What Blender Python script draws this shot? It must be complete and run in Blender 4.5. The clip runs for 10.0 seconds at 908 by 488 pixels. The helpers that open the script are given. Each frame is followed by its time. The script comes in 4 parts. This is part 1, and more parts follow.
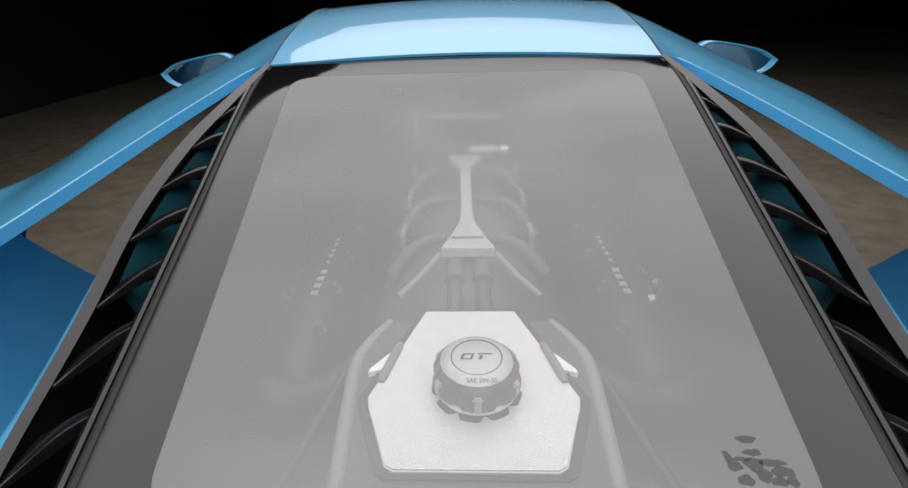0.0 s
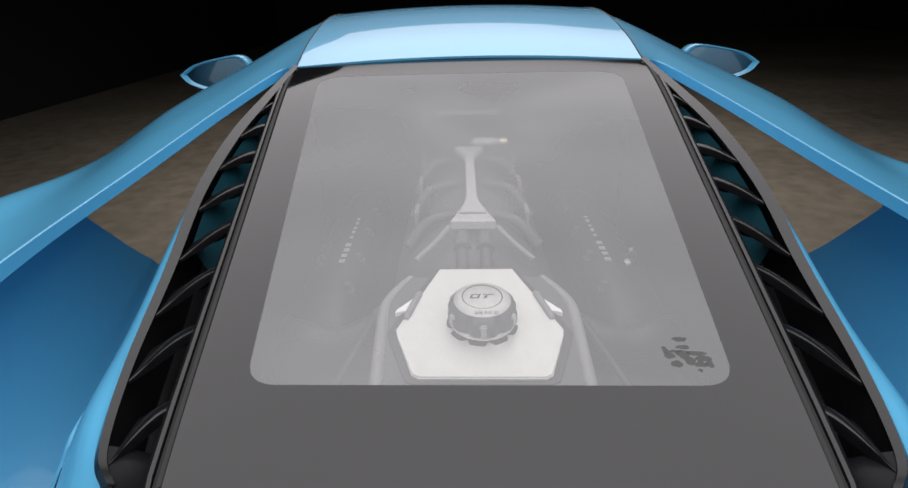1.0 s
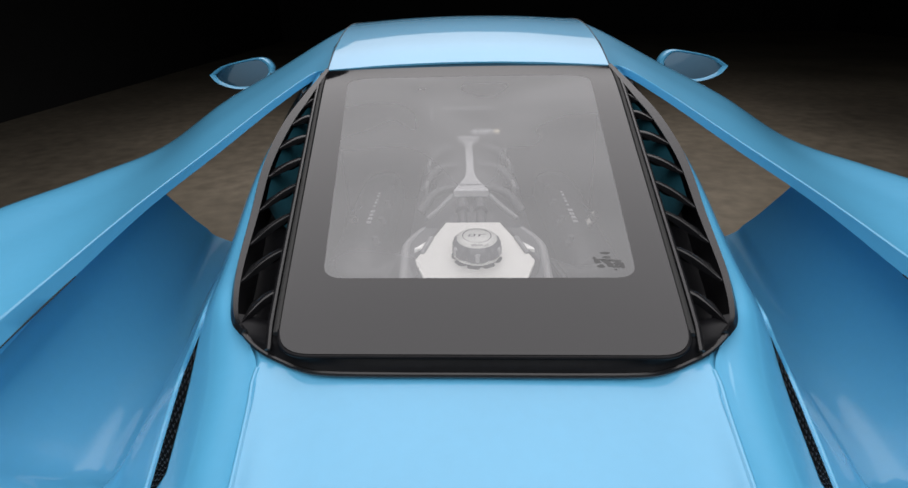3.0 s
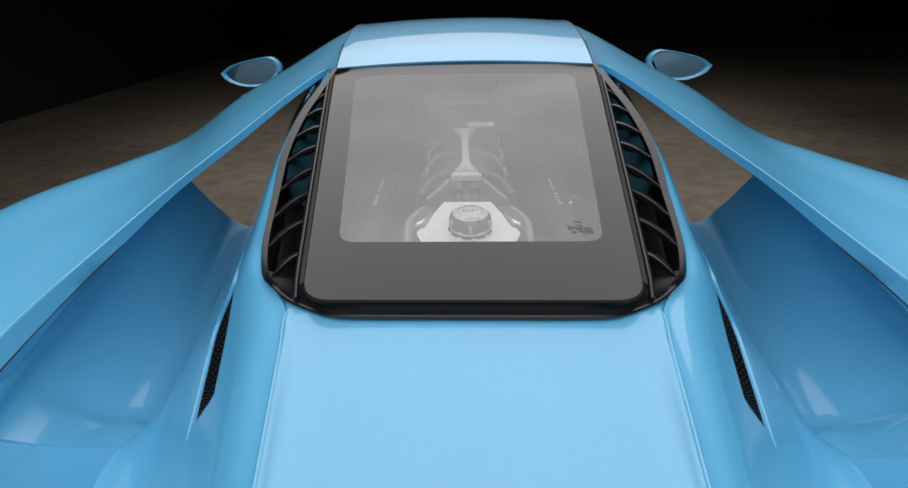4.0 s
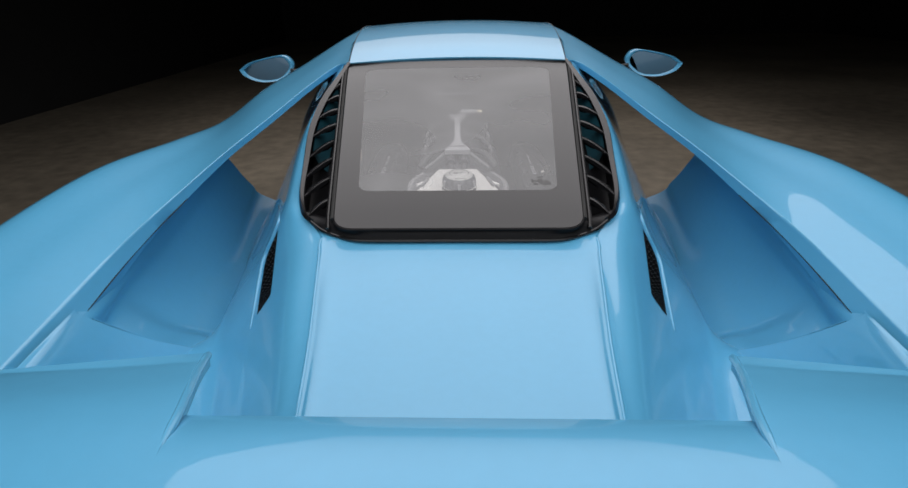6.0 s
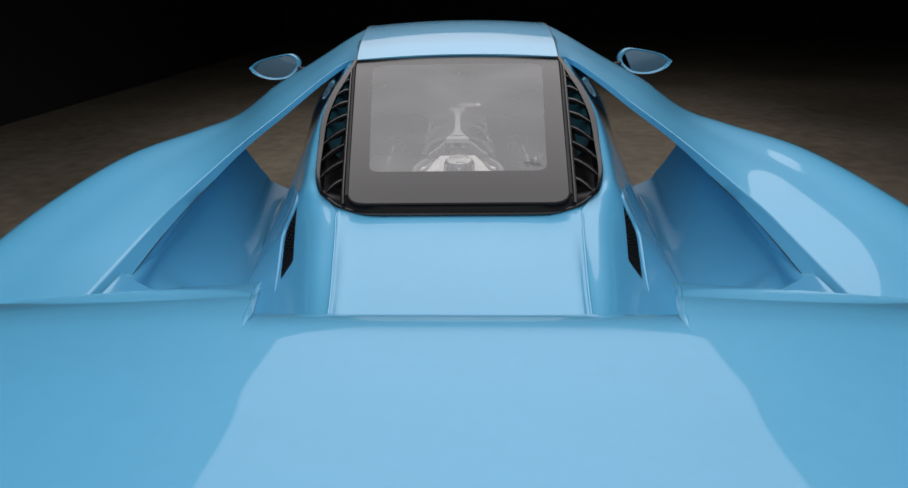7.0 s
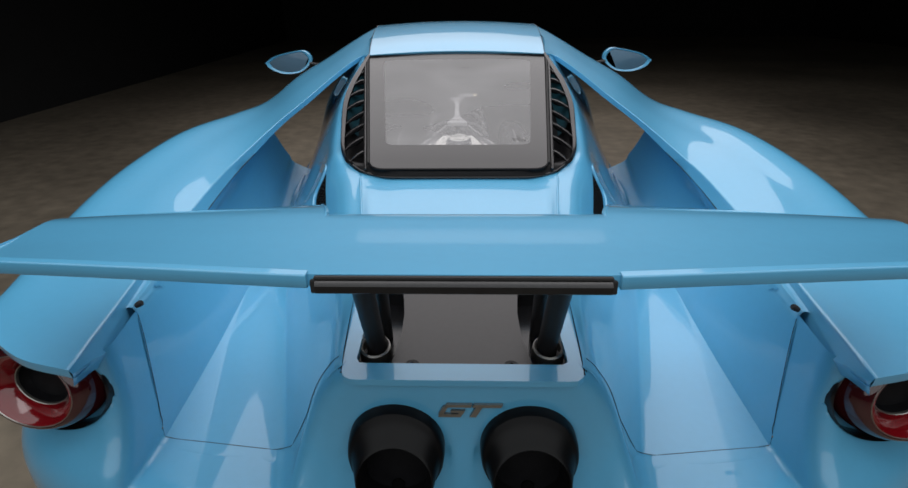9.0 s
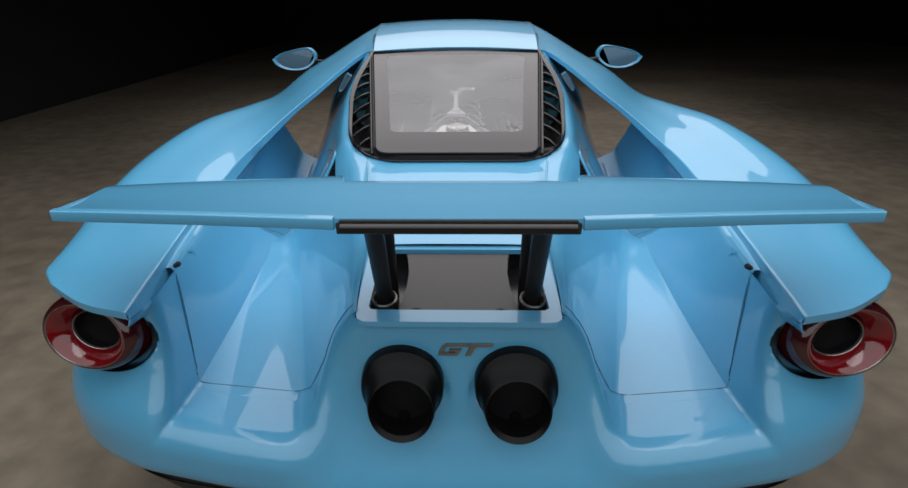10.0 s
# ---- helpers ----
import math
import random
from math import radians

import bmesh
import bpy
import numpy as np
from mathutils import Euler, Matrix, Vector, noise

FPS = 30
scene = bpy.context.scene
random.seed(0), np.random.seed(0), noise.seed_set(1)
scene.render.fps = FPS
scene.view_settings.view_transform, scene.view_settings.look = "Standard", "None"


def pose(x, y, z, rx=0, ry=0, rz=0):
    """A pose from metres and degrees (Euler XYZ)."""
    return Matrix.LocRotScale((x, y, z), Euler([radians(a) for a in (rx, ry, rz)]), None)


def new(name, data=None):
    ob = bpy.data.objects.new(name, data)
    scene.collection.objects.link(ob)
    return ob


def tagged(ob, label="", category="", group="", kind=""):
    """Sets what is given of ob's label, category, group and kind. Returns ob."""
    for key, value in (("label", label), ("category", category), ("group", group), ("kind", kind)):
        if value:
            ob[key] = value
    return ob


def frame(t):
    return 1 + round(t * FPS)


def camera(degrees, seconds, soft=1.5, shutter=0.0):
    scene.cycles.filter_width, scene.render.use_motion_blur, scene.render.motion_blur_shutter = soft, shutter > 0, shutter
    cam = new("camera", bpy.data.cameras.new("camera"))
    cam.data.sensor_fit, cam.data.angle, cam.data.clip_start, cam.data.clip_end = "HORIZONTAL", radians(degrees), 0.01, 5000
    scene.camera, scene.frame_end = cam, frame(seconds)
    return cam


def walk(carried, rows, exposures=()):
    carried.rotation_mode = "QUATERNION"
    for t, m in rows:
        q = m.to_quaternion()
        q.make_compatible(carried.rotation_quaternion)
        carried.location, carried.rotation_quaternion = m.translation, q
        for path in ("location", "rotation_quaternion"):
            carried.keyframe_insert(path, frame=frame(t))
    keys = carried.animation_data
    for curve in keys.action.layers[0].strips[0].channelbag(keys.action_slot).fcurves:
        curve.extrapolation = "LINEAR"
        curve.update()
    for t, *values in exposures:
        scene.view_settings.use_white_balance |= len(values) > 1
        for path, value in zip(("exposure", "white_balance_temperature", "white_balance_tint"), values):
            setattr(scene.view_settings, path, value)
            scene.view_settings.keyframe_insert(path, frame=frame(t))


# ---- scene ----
import itertools
from mathutils.bvhtree import BVHTree

# ---------------- camera ----------------
cam = camera(79.3, 10.0)
ROWS = [
    (0.0, -0.0298, 0.8103, 1.2213, 2.863, -24.897, -1.739),
    (0.5, -0.0350, 0.7366, 1.2327, 2.751, -24.851, -1.699),
    (1.0, -0.0379, 0.6626, 1.2408, 2.729, -24.793, -1.666),
    (1.5, -0.0411, 0.5936, 1.2507, 2.693, -24.801, -1.603),
    (2.0, -0.0421, 0.5205, 1.2654, 2.633, -24.820, -1.436),
    (2.5, -0.0376, 0.4529, 1.2758, 2.679, -24.764, -1.424),
    (4.0, -0.0199, 0.2353, 1.2967, 2.644, -24.769, -1.314),
    (4.5, -0.0097, 0.1588, 1.3020, 2.650, -24.780, -1.294),
    (5.0, -0.0024, 0.0846, 1.3062, 2.584, -24.711, -1.244),
    (5.5, 0.0045, 0.0040, 1.3120, 2.573, -24.692, -1.236),
    (7.0, 0.0132, -0.2332, 1.3183, 2.556, -24.603, -1.259),
    (7.5, 0.0092, -0.3074, 1.3171, 2.352, -24.428, -1.179),
    (8.0, 0.0037, -0.3994, 1.3340, 1.954, -24.672, -0.759),
    (8.5, 0.0076, -0.4821, 1.3387, 2.046, -24.663, -0.799),
    (9.0, 0.0113, -0.5606, 1.3379, 2.075, -24.641, -0.727),
    (9.5, 0.0153, -0.6405, 1.3388, 2.081, -24.665, -0.755),
    (10.0, 0.0202, -0.7257, 1.3394, 2.062, -24.707, -0.713),
]


def aim(yaw, pitch, roll):
    return pose(0, 0, 0, 0, 0, yaw) @ pose(0, 0, 0, 90 + pitch) @ pose(0, 0, 0, 0, 0, roll)


walk(cam, [(t, Matrix.Translation((x, y, z)) @ aim(yaw, pitch, roll)) for t, x, y, z, yaw, pitch, roll in ROWS],
     exposures=((0.0, 0.16), (2.0, 0.10), (4.5, -0.06), (5.5, -0.12), (7.0, -0.20), (8.0, -0.18), (9.0, -0.03), (10.0, 0.07)))

# ---------------- light ----------------
world = bpy.data.worlds.new("studio_dark")
scene.world = world
world.use_nodes = True
world.node_tree.nodes["Background"].inputs[0].default_value = (0.30, 0.34, 0.40, 1)
world.node_tree.nodes["Background"].inputs[1].default_value = 0.02


def softbox(name, x, y, z, sx, sy, watts, colour=(1, 0.97, 0.94), tilt=0.0, spread=180):
    """A flat light box; a spread below 180 degrees is the grid in front of it."""
    lamp = bpy.data.lights.new(name, "AREA")
    lamp.spread = radians(spread)
    lamp.shape, lamp.size, lamp.size_y, lamp.energy, lamp.color = "RECTANGLE", sx, sy, watts, colour
    ob = new(name, lamp)
    ob.matrix_world = pose(x, y, z, tilt)
    return ob


softbox("ceiling_softbox", 0.12, 3.2, 2.75, 3.44, 7.6, 126, (1, 0.968, 0.985), spread=155)
# unseen fill lamp added behind the camera to brighten the tail
softbox("rear_fill", 0.0, -2.9, 3.05, 10.0, 5.8, 205, (0.95, 0.98, 1.0), 25)

# ---------------- materials ----------------


def material(name, colour, rough=0.5, metal=0.0, coat=0.0, grain=0.0, scale=20.0, bump=0.0, bscale=200.0, spec=0.5, stain=0.0):
    """A principled material with two scales of variation in colour and a fine relief."""
    m = bpy.data.materials.new(name)
    m.use_nodes = True
    t = m.node_tree
    b = t.nodes["Principled BSDF"]
    b.inputs["Base Color"].default_value = (*colour, 1)
    b.inputs["Roughness"].default_value = rough
    b.inputs["Metallic"].default_value = metal
    b.inputs["Specular IOR Level"].default_value = spec
    b.inputs["Coat Weight"].default_value = coat
    b.inputs["Coat Roughness"].default_value = 0.03
    co = t.nodes.new("ShaderNodeTexCoord")
    if grain or stain:
        n1 = t.nodes.new("ShaderNodeTexNoise")
        n1.inputs["Scale"].default_value, n1.inputs["Detail"].default_value = scale, 6
        n2 = t.nodes.new("ShaderNodeTexNoise")
        n2.inputs["Scale"].default_value, n2.inputs["Detail"].default_value = scale / 14, 4
        for n in (n1, n2):
            t.links.new(co.outputs["Object"], n.inputs["Vector"])
        last = None
        for n, amount in ((n1, grain), (n2, stain)):
            r = t.nodes.new("ShaderNodeMapRange")
            r.inputs["From Min"].default_value, r.inputs["From Max"].default_value = 0.3, 0.7
            r.inputs["To Min"].default_value, r.inputs["To Max"].default_value = 1 - amount, 1 + amount
            t.links.new(n.outputs["Fac"], r.inputs["Value"])
            v = t.nodes.new("ShaderNodeVectorMath")
            v.operation = "SCALE"
            v.inputs[0].default_value = colour
            if last:
                t.links.new(last.outputs["Vector"], v.inputs[0])
            t.links.new(r.outputs["Result"], v.inputs["Scale"])
            last = v
        t.links.new(last.outputs["Vector"], b.inputs["Base Color"])
    if bump:
        n3 = t.nodes.new("ShaderNodeTexNoise")
        n3.inputs["Scale"].default_value, n3.inputs["Detail"].default_value = bscale, 3
        t.links.new(co.outputs["Object"], n3.inputs["Vector"])
        k = t.nodes.new("ShaderNodeBump")
        k.inputs["Strength"].default_value, k.inputs["Distance"].default_value = bump, 0.002
        t.links.new(n3.outputs["Fac"], k.inputs["Height"])
        t.links.new(k.outputs["Normal"], b.inputs["Normal"])
    return m


BLUE = material("light_blue_car_paint", (0.084, 0.368, 0.600), 0.42, 0.0, 1.0, 0.015, 60, stain=0.02, spec=0.7)
BLACK = material("gloss_black_plastic", (0.008, 0.008, 0.009), 0.22, grain=0.2, scale=80)
SATIN = material("satin_black_plastic", (0.012, 0.012, 0.013), 0.5, grain=0.2, scale=90, bump=0.1, bscale=900)
TRIM = material("matt_black_trim", (0.006, 0.006, 0.007), 0.35, grain=0.2, scale=90, spec=0.12)
FRIT = material("black_printed_glass_border", (0.006, 0.006, 0.007), 0.05, spec=0.56)
GREY = material("grey_coated_panel", (0.034, 0.032, 0.032), 0.42, grain=0.06, scale=120)
BAYGREY = material("grey_engine_plastic", (0.05, 0.05, 0.055), 0.55, grain=0.05, scale=9)
BAYDARK = material("dark_engine_bay", (0.009, 0.009, 0.011), 0.5, grain=0.08, scale=8)
ALU = material("brushed_aluminium_plate", (0.62, 0.61, 0.585), 0.4, 0.3, grain=0.04, scale=60, bump=0.06, bscale=400)
CHROME = material("polished_metal", (0.75, 0.76, 0.78), 0.16, 1.0)
RED = material("red_lamp_plastic", (0.15, 0.003, 0.006), 0.12, 0.0, 0.8)
LENS = material("dark_red_lamp_lens", (0.045, 0.006, 0.008), 0.10, 0.0, 0.6)
CARBON = material("dark_exhaust_metal", (0.0045, 0.0045, 0.005), 0.36, 0.1, spec=0.2, grain=0.15, scale=60)
RUBBER = material("black_rubber", (0.012, 0.012, 0.012), 0.7, bump=0.1)
FLOORM = material("brown_grey_concrete", (0.160, 0.135, 0.100), 0.6, grain=0.22, scale=8.0, bump=0.15, bscale=60, stain=0.32)
WALLM = material("dark_studio_wall", (0.005, 0.005, 0.005), 0.9, grain=0.2, scale=3)
STEEL = material("dull_grey_metal", (0.30, 0.29, 0.27), 0.35, 0.9, grain=0.1, scale=60)
LIGHTGREY = material("light_grey_cast_metal", (0.36, 0.36, 0.37), 0.45, 0.1, grain=0.05, scale=50, bump=0.1)
BAYLETTER = material("pale_grey_lettering", (0.30, 0.30, 0.31), 0.5, grain=0.1)
WHITE = material("white_plastic", (0.80, 0.79, 0.77), 0.45, grain=0.03, scale=60)
GRIPGREY = material("dark_grey_cap_grip", (0.085, 0.085, 0.095), 0.4, grain=0.06, scale=50)
MIDGREY = material("mid_grey_plastic", (0.17, 0.17, 0.175), 0.5, grain=0.06, scale=50, bump=0.08)
# body blue darkened for the shade behind the louvres
DUCT = material("shaded_body_blue", (0.008, 0.045, 0.062), 0.3, grain=0.1, scale=40)
CAPTOP = material("dull_silver_cap", (0.46, 0.46, 0.44), 0.38, 0.4, grain=0.04, scale=80)
# near-black fill put in for the dark inside slits and ports
VOID = material("black_opening_fill", (0.004, 0.004, 0.004), 0.9, spec=0.02, grain=0.2)
BRASS = material("warm_pale_fitting", (0.75, 0.66, 0.50), 0.35, 0.5, grain=0.05)
DECALM = material("grey_printed_decal", (0.05, 0.05, 0.05), 0.12, grain=0.1, spec=0.32)
SCREEN = material("dark_tinted_glass", (0.01, 0.012, 0.014), 0.05)
MIRROR = material("mirror_glass", (0.22, 0.26, 0.29), 0.03, 1.0)
GLASS = bpy.data.materials.new("hazed_engine_glass")
GLASS.use_nodes = True
_t = GLASS.node_tree
_t.nodes.remove(_t.nodes["Principled BSDF"])
_clear, _gloss, _haze = _t.nodes.new("ShaderNodeBsdfTransparent"), _t.nodes.new("ShaderNodeBsdfGlossy"), _t.nodes.new("ShaderNodeBsdfDiffuse")
_clear.inputs["Color"].default_value = (1, 1, 1, 1)
_gloss.inputs["Roughness"].default_value = 0.32
_haze.inputs["Color"].default_value = (0.475, 0.475, 0.48, 1)
_w, _p, _f = _t.nodes.new("ShaderNodeLayerWeight"), _t.nodes.new("ShaderNodeMath"), _t.nodes.new("ShaderNodeMath")
_p.operation, _f.operation = "POWER", "MULTIPLY_ADD"
_w.inputs["Blend"].default_value, _p.inputs[1].default_value = 0.5, 4.0
_f.inputs[1].default_value, _f.inputs[2].default_value = 0.36, 0.0
_m1, _m2 = _t.nodes.new("ShaderNodeMixShader"), _t.nodes.new("ShaderNodeMixShader")
# the ceiling light's reflection, put into the glass as grey haze, in soft patches
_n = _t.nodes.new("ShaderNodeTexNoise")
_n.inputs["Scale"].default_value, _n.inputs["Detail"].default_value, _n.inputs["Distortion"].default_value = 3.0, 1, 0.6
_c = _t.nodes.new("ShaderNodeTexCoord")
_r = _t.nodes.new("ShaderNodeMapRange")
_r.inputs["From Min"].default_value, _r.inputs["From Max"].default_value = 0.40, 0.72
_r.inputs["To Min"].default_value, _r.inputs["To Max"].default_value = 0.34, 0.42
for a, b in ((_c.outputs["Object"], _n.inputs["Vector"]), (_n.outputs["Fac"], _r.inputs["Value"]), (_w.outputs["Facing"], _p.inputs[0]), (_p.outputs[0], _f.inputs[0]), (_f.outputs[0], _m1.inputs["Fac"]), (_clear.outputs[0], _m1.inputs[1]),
             (_gloss.outputs[0], _m1.inputs[2]), (_r.outputs["Result"], _m2.inputs["Fac"]), (_m1.outputs[0], _m2.inputs[1]), (_haze.outputs[0], _m2.inputs[2]),
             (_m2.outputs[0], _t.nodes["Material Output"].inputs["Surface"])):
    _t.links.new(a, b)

CLEAR = bpy.data.materials.new("clear_glass_underside")
CLEAR.use_nodes = True
_u = CLEAR.node_tree
_u.nodes.remove(_u.nodes["Principled BSDF"])
_u.links.new(_u.nodes.new("ShaderNodeBsdfTransparent").outputs[0], _u.nodes["Material Output"].inputs["Surface"])

# ---------------- mesh helpers ----------------
SKEW = -0.03  # the car's length axis is sheared against its width to fit the camera's view


def part(name, bm, mat, parent=None, label="", smooth=True, angle=35):
    """One mesh object out of bm, under parent."""
    bmesh.ops.remove_doubles(bm, verts=bm.verts, dist=0.0002)
    bmesh.ops.recalc_face_normals(bm, faces=bm.faces)
    for v in bm.verts:
        v.co.x += SKEW * v.co.y
    for f in bm.faces:
        f.smooth = smooth
    for e in bm.edges:
        if len(e.link_faces) == 2 and e.calc_face_angle(0) > radians(angle):
            e.smooth = False
    me = bpy.data.meshes.new(name)
    bm.to_mesh(me)
    bm.free()
    me.materials.append(mat)
    ob = new(name, me)
    if parent:
        ob.parent = parent
    if label:
        ob["label"] = label
    return ob


def spline(pts, n):
    """n points along a Catmull-Rom curve through pts, by even steps of the index."""
    p = np.array(pts, float)
    q = np.vstack([2 * p[0] - p[1], p, 2 * p[-1] - p[-2]])
    out = []
    for s in np.linspace(0, len(p) - 1, n):
        i = min(int(s), len(p) - 2)
        u = s - i
        a, b, c, d = q[i:i + 4]
        out.append(0.5 * (2 * b + (c - a) * u + (2 * a - 5 * b + 4 * c - d) * u * u + (3 * b - a - 3 * c + d) * u ** 3))
    return np.array(out)


def patch(rows, nu, nv, side=1, bm=None, close=False):
    """A smooth sheet through a net of points (rows of equal length)."""
    bm = bm or bmesh.new()
    lines = np.array([spline(r, nu) for r in rows])
    net = np.array([spline(lines[:, i], nv) for i in range(nu)])
    vs = [[bm.verts.new((side * p[0], p[1], p[2])) for p in col] for col in net]
    for i in range(nu - 1):
        for j in range(nv - 1):
            q = [vs[i][j], vs[i + 1][j], vs[i + 1][j + 1], vs[i][j + 1]]
            bm.faces.new(q if side > 0 else q[::-1])
    return bm


def thick(bm, d):
    """Gives a sheet thickness d, against its normals."""
    bmesh.ops.recalc_face_normals(bm, faces=bm.faces)
    bm.normal_update()
    bmesh.ops.solidify(bm, geom=bm.faces[:], thickness=d)
    return bm


def slab(outline, z0, z1, bm=None, bevel=0.0):
    """A prism over a plan outline [(x, y)]; z0 and z1 may be functions of x, y."""
    bm = bm or bmesh.new()
    f0 = z0 if callable(z0) else (lambda x, y: z0)
    f1 = z1 if callable(z1) else (lambda x, y: z1)
    lo = [bm.verts.new((x, y, f0(x, y))) for x, y in outline]
    hi = [bm.verts.new((x, y, f1(x, y))) for x, y in outline]
    n = len(outline)
    bm.faces.new(lo[::-1])
    top = bm.faces.new(hi)
    for i in range(n):
        bm.faces.new((lo[i], lo[(i + 1) % n], hi[(i + 1) % n], hi[i]))
    if bevel:
        bmesh.ops.bevel(bm, geom=top.edges[:], offset=bevel, segments=2, affect="EDGES")
    return bm


def tube(path, r, n=14, bm=None, caps=True):
    """A round bar along a path; r is one radius or one for each point."""
    bm = bm or bmesh.new()
    path = [Vector(p) for p in path]
    rings = []
    for i, p in enumerate(path):
        d = (path[min(i + 1, len(path) - 1)] - path[max(i - 1, 0)]).normalized()
        up = Vector((0, 0, 1)) if abs(d.z) < 0.9 else Vector((0, 1, 0))
        a = d.cross(up).normalized()
        b = d.cross(a)
        rr = r[i] if isinstance(r, (list, tuple)) else r
        rings.append([bm.verts.new(p + rr * (a * math.cos(k * math.tau / n) + b * math.sin(k * math.tau / n))) for k in range(n)])
    for i in range(len(rings) - 1):
        for k in range(n):
            bm.faces.new((rings[i][k], rings[i][(k + 1) % n], rings[i + 1][(k + 1) % n], rings[i + 1][k]))
    if caps:
        bm.faces.new(rings[0][::-1])
        bm.faces.new(rings[-1])
    return bm


def lathe(profile, n=40, m=None, bm=None, closed=False):
    """A body of revolution about z from [(r, z)], then laid by the pose m."""
    bm = bm or bmesh.new()
    m = m or Matrix()
    rings = []
    for r, z in profile:
        if r < 1e-6:
            rings.append([bm.verts.new(m @ Vector((0, 0, z)))] * n)
        else:
            rings.append([bm.verts.new(m @ Vector((r * math.cos(k * math.tau / n), r * math.sin(k * math.tau / n), z))) for k in range(n)])
    pairs = list(zip(rings, rings[1:])) + ([(rings[-1], rings[0])] if closed else [])
    for a, b in pairs:
        for k in range(n):
            q = [a[k], a[(k + 1) % n], b[(k + 1) % n], b[k]]
            q = [v for i, v in enumerate(q) if v not in q[:i]]
            if len(q) > 2:
                bm.faces.new(q)
    return bm


def box(x0, x1, y0, y1, z0, z1, bm=None, bevel=0.0):
    bm = bm or bmesh.new()
    g = bmesh.ops.create_cube(bm, size=1)
    for v in g["verts"]:
        v.co = Vector(((x0 + x1) / 2 + v.co.x * (x1 - x0), (y0 + y1) / 2 + v.co.y * (y1 - y0), (z0 + z1) / 2 + v.co.z * (z1 - z0)))
    if bevel:
        es = {e for v in g["verts"] for e in v.link_edges}
        bmesh.ops.bevel(bm, geom=list(es), offset=bevel, segments=2, affect="EDGES")
    return bm


def lerp(a, b, u):
    return a + (b - a) * u

# ---------------- the studio ----------------


def studio():
    bm = bmesh.new()
    n = 24
    vs = [[bm.verts.new((-5.4 + 16.4 * i / n, -6 + 24.0 * j / n, 0)) for j in range(n + 1)] for i in range(n + 1)]
    for i in range(n):
        for j in range(n):
            bm.faces.new((vs[i][j], vs[i + 1][j], vs[i + 1][j + 1], vs[i][j + 1]))
    floor = part("floor", bm, FLOORM)
    tagged(floor, "brown-grey concrete studio floor with faint stains", "floor", kind="structure")
    for name, b in (("wall_west", (-5.75, -5.40, -6, 18, 0, 4.4)), ("wall_east", (11, 11.3, -6, 18, 0, 4.4)),
                    ("wall_north", (-5.75, 11.3, 18, 18.3, 0, 4.4)), ("wall_south", (-5.75, 11.3, -6.3, -6, 0, 4.4))):
        w = part(name, box(*b), WALLM)
        tagged(w, "matt black studio wall", "wall", kind="structure")
    tagged(part("ceiling", box(-5.75, 11.3, -6.3, 18.3, 4.4, 4.6), WALLM), "matt black studio ceiling", "ceiling", kind="structure")


studio()

# ---------------- the car ----------------
car = new("sports_car")
tagged(car, "light blue mid-engined sports car with flying buttresses and raised rear wing", "car")


def sub(name, bm, mat, parent=None, label="", **k):
    return part(name, bm, mat, parent or car, label, **k)


# inner crease and outer shoulder of buttress and rear fender, from the roof to the tail
RIDGE = [
    ((0.378, 1.905, 1.099), (0.425, 2.62, 1.176)),
    ((0.43, 1.93, 1.085), (0.50, 2.45, 1.135)),
    ((0.495, 1.76, 1.042), (0.62, 2.22, 1.06)),
    ((0.553, 1.52, 0.992), (0.72, 2.0, 1.0)),
    ((0.612, 1.32, 0.945), (0.80, 1.78, 0.932)),
    ((0.663, 1.14, 0.897), (0.86, 1.55, 0.92)),
    ((0.697, 0.95, 0.857), (0.93, 1.25, 0.92)),
    ((0.707, 0.75, 0.822), (0.98, 0.95, 0.88)),
    ((0.676, 0.5, 0.815), (0.96, 0.65, 0.845)),
    ((0.637, 0.3, 0.82), (0.89, 0.42, 0.838)),
    ((0.615, 0.18, 0.822), (0.850, 0.285, 0.836)),
]


def flange(k):
    a, o = RIDGE[k]
    d = min(1.0, max(0.0, (k - 4) / 3))
    e = 0.003 * min(1.0, max(0.0, (k - 7) / 2))
    g = {8: 0.006, 9: 0.004}.get(k, 0.0)
    return (a[0] - 0.002 - 0.011 * d + e + g, a[1] + 0.015 + 0.005 * d + g, a[2] - 0.019 - 0.015 * d - 0.7 * g)


